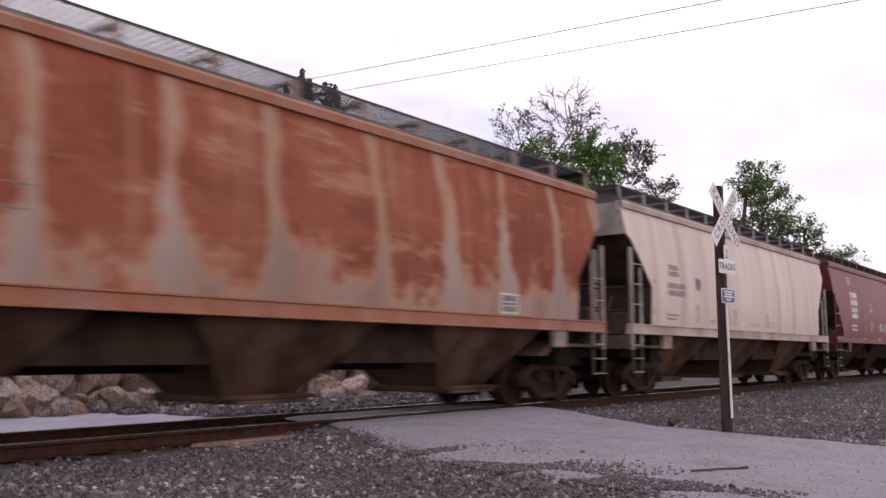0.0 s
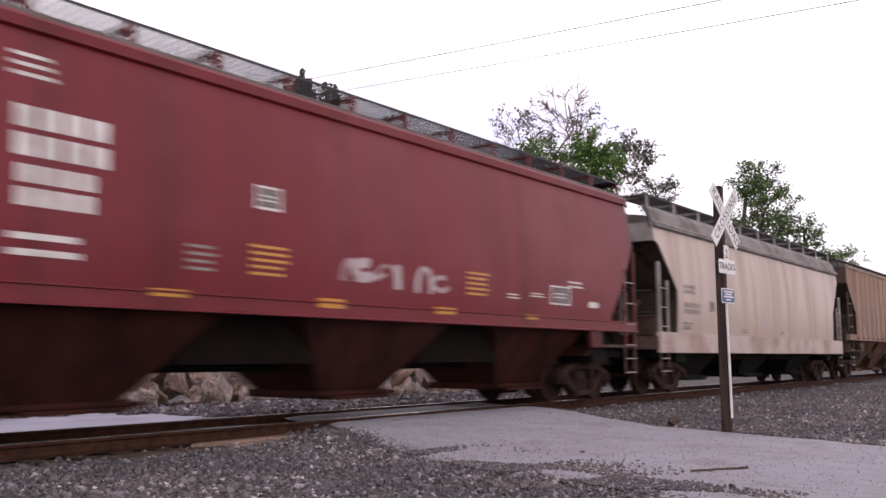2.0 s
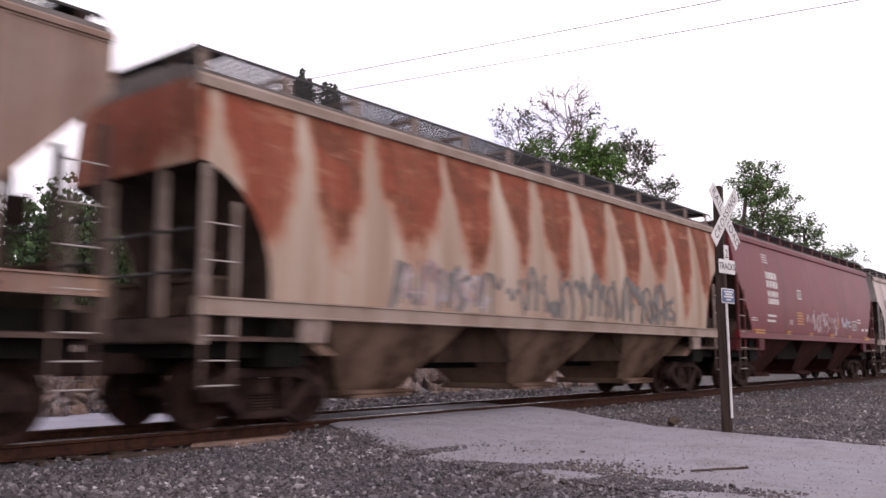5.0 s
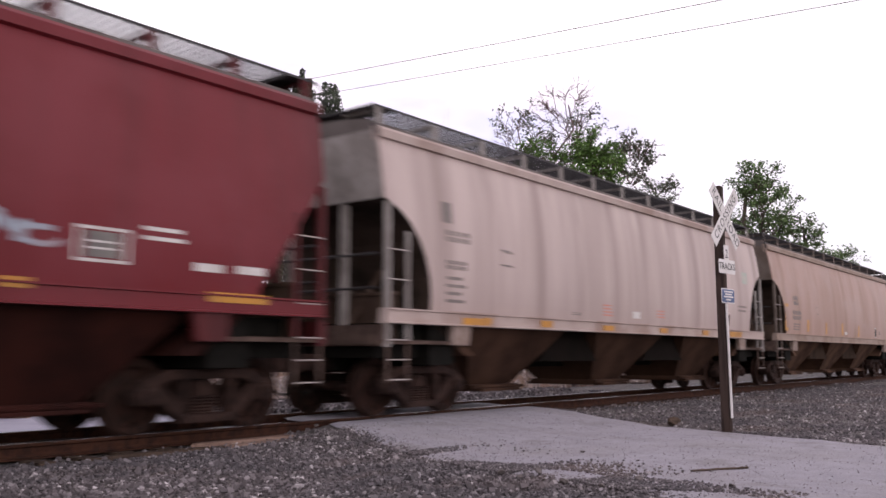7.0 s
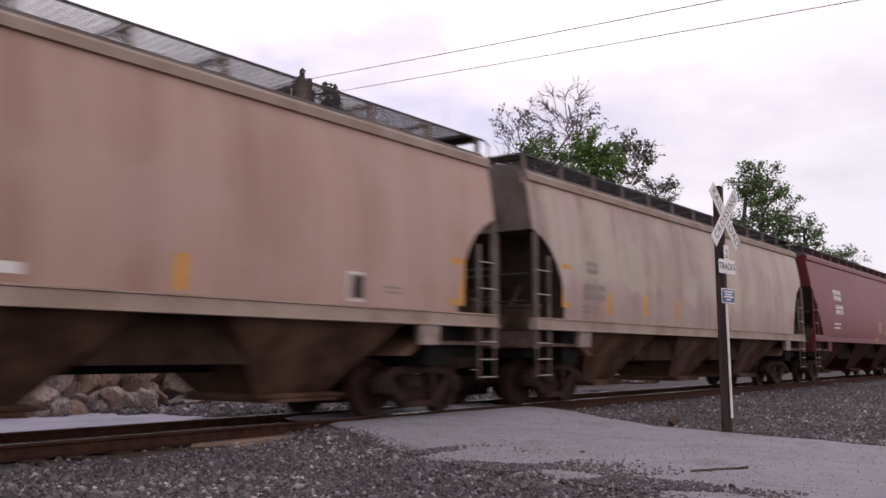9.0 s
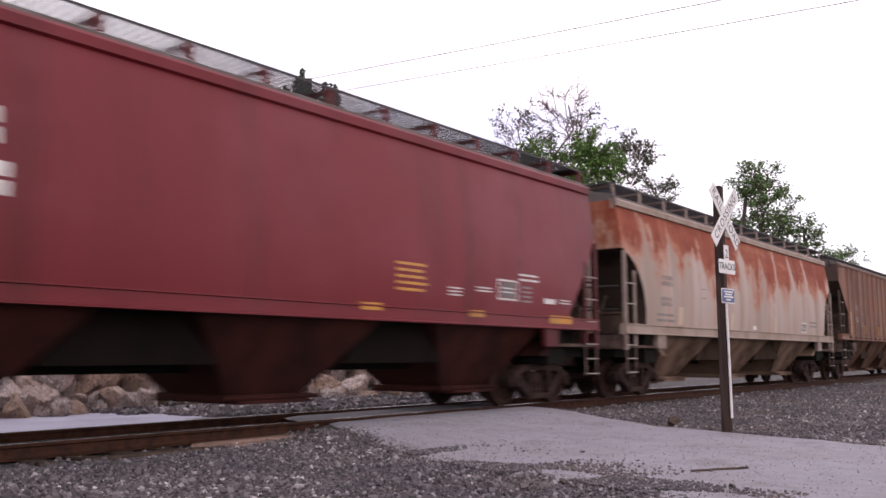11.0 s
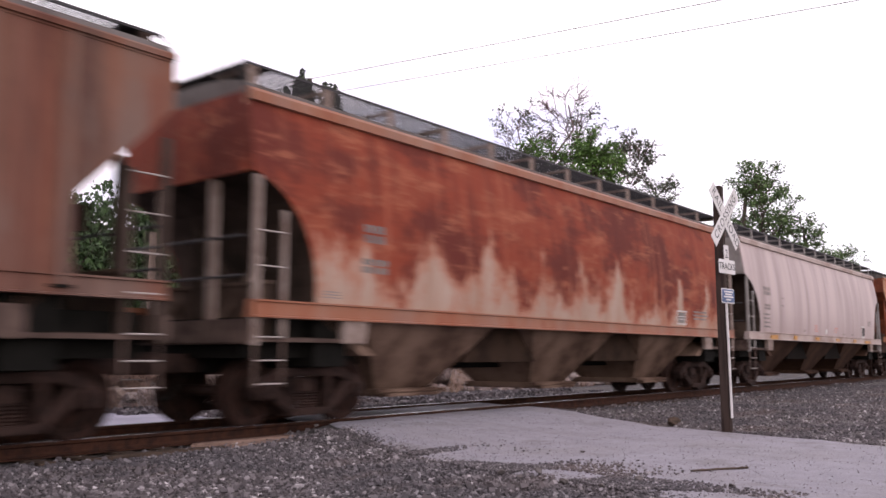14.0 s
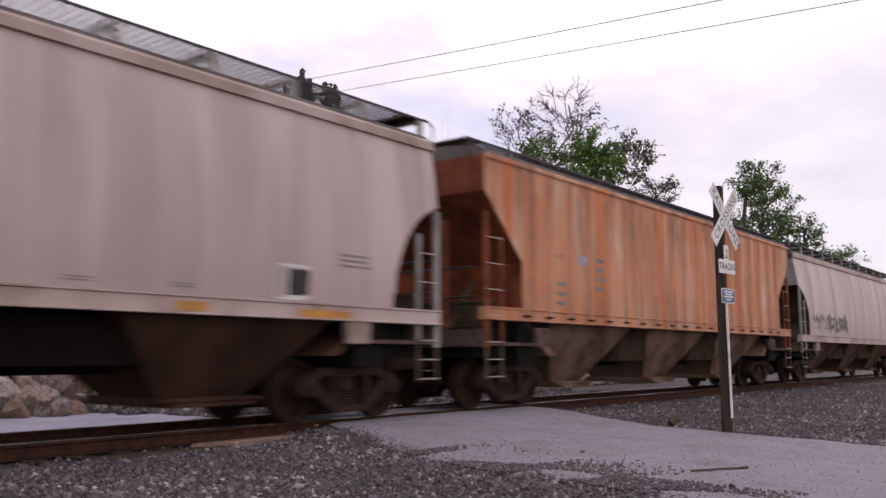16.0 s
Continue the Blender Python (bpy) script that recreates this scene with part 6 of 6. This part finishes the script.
def crown_tree(at, height, low, wide, limbs, twigs, leaves, leaf_size, seed, leaf, label, leafy=1.0, bark=None, lean=(0.0, 0.0), trunk_r=0.2, fill=0.5, bunch=0.16, top_bare=2.0):
    """A tree whose limbs reach into an egg-shaped crown between the heights low and height, wide to each side.
    leafy is the share of twigs in leaf; those above top_bare (a share of the crown's height) stay bare."""
    r = random.Random(seed)
    wood = Geo()
    ob = empty("tree", pose(*at))
    tagged(ob, label, "tree")
    mid, half = (low + height) / 2, (height - low) / 2

    def bough(a, b, r0, r1, sag, n, sides):
        """A curved, kinked limb; gives its points."""
        pts = [a]
        side = Vector((r.uniform(-1, 1), r.uniform(-1, 1), 0)) * 0.12 * (b - a).length
        for k in range(1, n + 1):
            t = k / n
            p = a.lerp(b, t) + Vector((0, 0, sag * math.sin(math.pi * t))) + side * math.sin(math.pi * t)
            if k < n:
                p += Vector((r.gauss(0, 1), r.gauss(0, 1), r.gauss(0, 1))) * 0.035 * (b - a).length
            wood.rod(pts[-1], p, r0 + (r1 - r0) * (k - 1) / n, r0 + (r1 - r0) * t, n=sides)
            pts.append(p)
        return pts

    head = Vector((lean[0], lean[1], mid + half * 0.55))
    spine = bough(Vector((0, 0, -0.2)), head, trunk_r, trunk_r * 0.35, 0.0, 8, 7)
    ends = []
    for i in range(limbs):
        up = -0.85 + 1.85 * (i + r.random()) / limbs
        ring_r = math.sqrt(max(0.05, 1 - up * up)) * (1.0 if up > 0 else 0.9)
        a = i * 2.4 + r.uniform(-0.5, 0.5)
        k = r.uniform(0.62, 1.0)
        tip = Vector((lean[0] + math.cos(a) * wide * ring_r * k, lean[1] + math.sin(a) * wide * ring_r * k, mid + up * half * r.uniform(0.9, 1.0)))
        z = max(low * 0.55, min(tip.z - 0.35 * (height - low) * r.uniform(0.5, 1.2), head.z))
        f = max(0.0, min(1.0, z / head.z))
        root = spine[0].lerp(head, f)
        pts = bough(root, tip, trunk_r * 0.36 * (1.1 - f * 0.6), 0.016, r.uniform(-0.1, 0.25) * half * 0.5, 6, 5)
        alive = r.random() < leafy and (tip.z - low) / (height - low) < top_bare + r.uniform(-0.1, 0.1)
        for j in range(twigs):
            t = r.uniform(0.3, 1.0)
            q = pts[min(5, int(t * 6))].lerp(pts[min(6, int(t * 6) + 1)], t * 6 % 1)
            out = Vector((q.x - lean[0], q.y - lean[1], 0))
            d = (out.normalized() * 0.6 if out.length > 0.1 else Vector()) + Vector((r.uniform(-1, 1), r.uniform(-1, 1), r.uniform(-0.1, 1.2)))
            e = q + d.normalized() * r.uniform(0.35, 1.0) * fill * wide
            fine = bough(q, e, 0.016, 0.007, 0.05, 3, 4)
            for _ in range(2):
                g0 = fine[r.randrange(1, 3)]
                g1 = g0 + (e - q) * 0.45 + Vector((r.uniform(-1, 1), r.uniform(-1, 1), r.uniform(-0.3, 1))) * 0.22 * fill * wide
                wood.rod(g0, g1, 0.009, 0.005, n=3)
                if alive:
                    ends.append(g1)
            if alive:
                ends.append(e)
                ends.append(fine[2])
    part("trunk", wood.mesh("trunk"), bark or M_BARK, ob)
    v, f = [], []
    for c in ends:
        for _ in range(leaves):
            o = c + Vector((r.gauss(0, bunch), r.gauss(0, bunch), r.gauss(0, bunch * 0.7)))
            e = Euler((r.uniform(-0.9, 0.9), r.uniform(-0.9, 0.9), r.uniform(0, 6.3))).to_matrix()
            k = leaf_size * r.uniform(0.6, 1.3)
            n0 = len(v)
            for p in ((-0.5, 0, 0), (0, -0.36, 0.12), (0.5, 0, -0.05), (0, 0.36, 0.12)):
                w = o + e @ (Vector(p) * k)
                v.append((w.x, w.y, w.z))
            f += [(n0, n0 + 1, n0 + 2), (n0, n0 + 2, n0 + 3)]
    me = bpy.data.meshes.new("crown")
    me.from_pydata(v, [], f)
    part("crown", me, leaf, ob)
    return ob


def conifer(at, height, seed, label):
    """A ragged dark evergreen with upright top sprigs."""
    r = random.Random(seed)
    ob = empty("tree", pose(*at))
    tagged(ob, label, "tree")
    part("trunk", Geo().rod((0, 0, 0), (0, 0, height * 0.97), 0.22, 0.02, 8).mesh("trunk"), M_BARK, ob)
    v, f = [], []
    sprigs = []
    for i in range(70):
        t = (i + 0.5) / 70
        z = height * (0.12 + 0.86 * t)
        a = i * 2.4
        rad = (1 - t) * height * 0.20 + 0.35
        t = min(t, 0.94)
        sprigs.append((Vector((math.cos(a) * rad * r.uniform(0.3, 1), math.sin(a) * rad * r.uniform(0.3, 1), z)), r.uniform(0.5, 1.2)))
    for c, h in sprigs:
        for _ in range(170):
            t = r.random()
            w = 0.17 * (1 - t) + 0.03
            o = c + Vector((r.gauss(0, w), r.gauss(0, w), t * h))
            e = Euler((r.uniform(0, 6.3), r.uniform(0, 6.3), r.uniform(0, 6.3))).to_matrix()
            s = 0.16 * r.uniform(0.6, 1.3)
            n0 = len(v)
            for p in ((-0.5, 0, 0), (0, -0.25, 0.08), (0.5, 0, 0), (0, 0.25, 0.08)):
                q = o + e @ (Vector(p) * s)
                v.append((q.x, q.y, q.z))
            f += [(n0, n0 + 1, n0 + 2), (n0, n0 + 2, n0 + 3)]
    me = bpy.data.meshes.new("crown")
    me.from_pydata(v, [], f)
    part("crown", me, M_NEEDLE, ob)
    return ob


conifer((22.1, 24.51, GROUND), 11.66, 11, "dark ragged evergreen tree behind the track")
conifer((23.57, 24.51, GROUND), 11.5, 12, "dark ragged evergreen tree behind the track")
conifer((22.07, 25.2, GROUND), 11.0, 13, "dark ragged evergreen tree behind the track")
crown_tree((38.13, 21.96, GROUND), 15.5, 9.5, 1.9, 24, 13, 3, 0.15, 21, M_LEAF_DULL, "half-bare tree with dead branches and sparse leaves", leafy=0.25, bark=M_TWIG, trunk_r=0.11, fill=0.5, bunch=0.10)
crown_tree((35.89, 23.68, GROUND), 13.7, 9.5, 1.8, 16, 10, 3, 0.15, 23, M_LEAF_DULL, "thin half-bare tree with sparse leaves", leafy=0.4, bark=M_TWIG, trunk_r=0.08, fill=0.45, bunch=0.11)
crown_tree((36.91, 20.05, GROUND), 11.75, 8.0, 1.75, 26, 9, 8, 0.17, 22, M_LEAF, "bushy bright green tree", trunk_r=0.2, fill=0.35)
crown_tree((35.3, 21.82, GROUND), 11.5, 8.5, 1.6, 15, 7, 6, 0.16, 33, M_LEAF, "small open green tree", leafy=0.8, trunk_r=0.14, fill=0.4)
crown_tree((40.2, 20.4, GROUND), 12.7, 10.2, 1.6, 15, 9, 4, 0.16, 24, M_LEAF_DULL, "half-bare tree leaning outwards with dull leaves", leafy=0.6, bark=M_TWIG, lean=(0.5, -0.7), trunk_r=0.09, fill=0.4, bunch=0.13)
crown_tree((44.64, 20.21, GROUND), 11.0, 9.0, 1.5, 12, 6, 5, 0.16, 31, M_LEAF_DULL, "small tree with dull leaves", leafy=0.85, trunk_r=0.13, fill=0.4)
tree((29.77, 23.62, GROUND), 12.23, 0.06, 0.5, 0, 0.2, 32, M_LEAF, "bare thin sapling behind the track", depth=2, start=0.6, bark=M_TWIG, radius=0.6)
crown_tree((59.01, 19.01, GROUND), 14.4, 7.5, 2.35, 34, 9, 6, 0.22, 25, M_LEAF_MID, "leafy green tree with an open crown", leafy=0.95, trunk_r=0.28, fill=0.32, bunch=0.2)
crown_tree((61.66, 17.16, GROUND), 10.8, 7.5, 1.9, 15, 6, 5, 0.22, 26, M_LEAF_MID, "small leafy green tree with an open crown", leafy=0.85, trunk_r=0.2, fill=0.36, bunch=0.19)
crown_tree((87.42, 21.39, GROUND), 11.2, 7.5, 2.4, 20, 7, 6, 0.28, 27, M_LEAF_MID, "low green tree far down the line", trunk_r=0.25, fill=0.4, bunch=0.28)
tree((15.06, 27.1, GROUND), 7.43, 0.25, 0.65, 16000, 0.18, 28, M_LEAF_DEEP, "dense green tree behind the boulders", bare=-0.7, start=0.15, clump=0.6, radius=3.2)
tree((18.3, 27.46, GROUND), 7.41, 0.25, 0.65, 16000, 0.18, 29, M_LEAF_DEEP, "dense green tree behind the boulders", bare=-0.7, start=0.15, clump=0.6, radius=3.0)


# ---- posts behind the yard ----
M_POSTWOOD = grimy("pale_post_wood", (0.52, 0.40, 0.33), (0.38, 0.29, 0.24), 0.8, 0.0, 5, 0.4, (3, 3, 0.3))
tagged(part("wooden_post", Geo().rod((0, 0, -0.3), (0, 0, 4.63), 0.10, 0.095, 12).mesh("wooden_post"), M_POSTWOOD, None, "", pose(13.79, 21.45, GROUND)), "pale weathered wooden post beyond the yard", "post")
guy = Geo().rod((0, 0, -0.1), (0.55, -0.35, 2.1), 0.045, 0.045, 10)
tagged(part("guy_guard", guy.mesh("guy_guard"), M_YELLOW, None, "", pose(12.0, 21.93, GROUND)), "yellow plastic guard on a slanting guy wire", "guy guard")
pole = empty("utility_pole", pose(27.32, 29.90, GROUND))
tagged(pole, "brown wooden utility pole behind evergreens carrying wires", "utility pole")
part("shaft", Geo().rod((0, 0, -0.5), (0, 0, 14.38), 0.17, 0.12, 12).mesh("shaft"), M_BARK, pole)
part("bracket", Geo().rod((0, 0, 13.57), (0.28, -0.77, 13.57), 0.05, 0.05, 8).mesh("bracket"), M_BARK, pole)



# ---- overhead wires ----
M_WIRE = grimy("wire", (0.10, 0.055, 0.055), (0.08, 0.04, 0.04), 0.6, 0.3, 2)


def wire(a, b, sag, r=0.017):
    a, b = Vector(a), Vector(b)
    n, k = 24, 6
    d = (b - a).normalized()
    u = d.orthogonal().normalized()
    w = d.cross(u)
    v = []
    for i in range(n + 1):
        t = i / n
        p = a.lerp(b, t) - Vector((0, 0, sag * 4 * t * (1 - t)))
        v += [p + (u * math.cos(2 * math.pi * j / k) + w * math.sin(2 * math.pi * j / k)) * r for j in range(k)]
    f = [(i * k + j, i * k + (j + 1) % k, (i + 1) * k + (j + 1) % k, (i + 1) * k + j) for i in range(n) for j in range(k)]
    tagged(part("overhead_wire", Geo().add(v, f).mesh("overhead_wire"), M_WIRE), "thin dark utility wire across the sky", "wire", "overhead wires")


def away(px, py, d):
    """The point d metres from the eye in the direction (right, up) in units of depth."""
    right = Vector((math.sin(YAW), -math.cos(YAW), 0))
    upv = right.cross(AIM)
    return EYE + (AIM + right * px + upv * py).normalized() * d


wire(away(-0.1551, 0.1978, 42.6), away(0.4048, 0.3056, 30), 0.03, 0.0145)
wire(away(-0.1374, 0.1807, 42), away(0.5626, 0.3036, 30), 0.03, 0.0125)



def motions():
    times = [float(i) for i in range(17)]
    for car, c, l in CARS:
        walk(car, [(t, pose(c - travelled(t), TRACK_Y, 0)) for t in times])
    for ax, along, i in WHEELSETS:
        c = CARS[i][1]
        rows = []
        base = pose(along, 0, 0.457)
        frames = [k for k in range(0, 481) if -6.0 < c + along - travelled(k / FPS) < 30.0]
        if not frames:
            frames = [0]
        first, last = frames[0], frames[-1]
        keys = sorted({0, 480} | set(range(first, last + 1)))
        for k in keys:
            j = min(max(k, first), last)
            turn = -(travelled(j / FPS) - travelled(first / FPS)) / 0.457
            rows.append((k / FPS, base @ Matrix.Rotation(turn, 4, "Y")))
        walk(ax, rows)


motions()
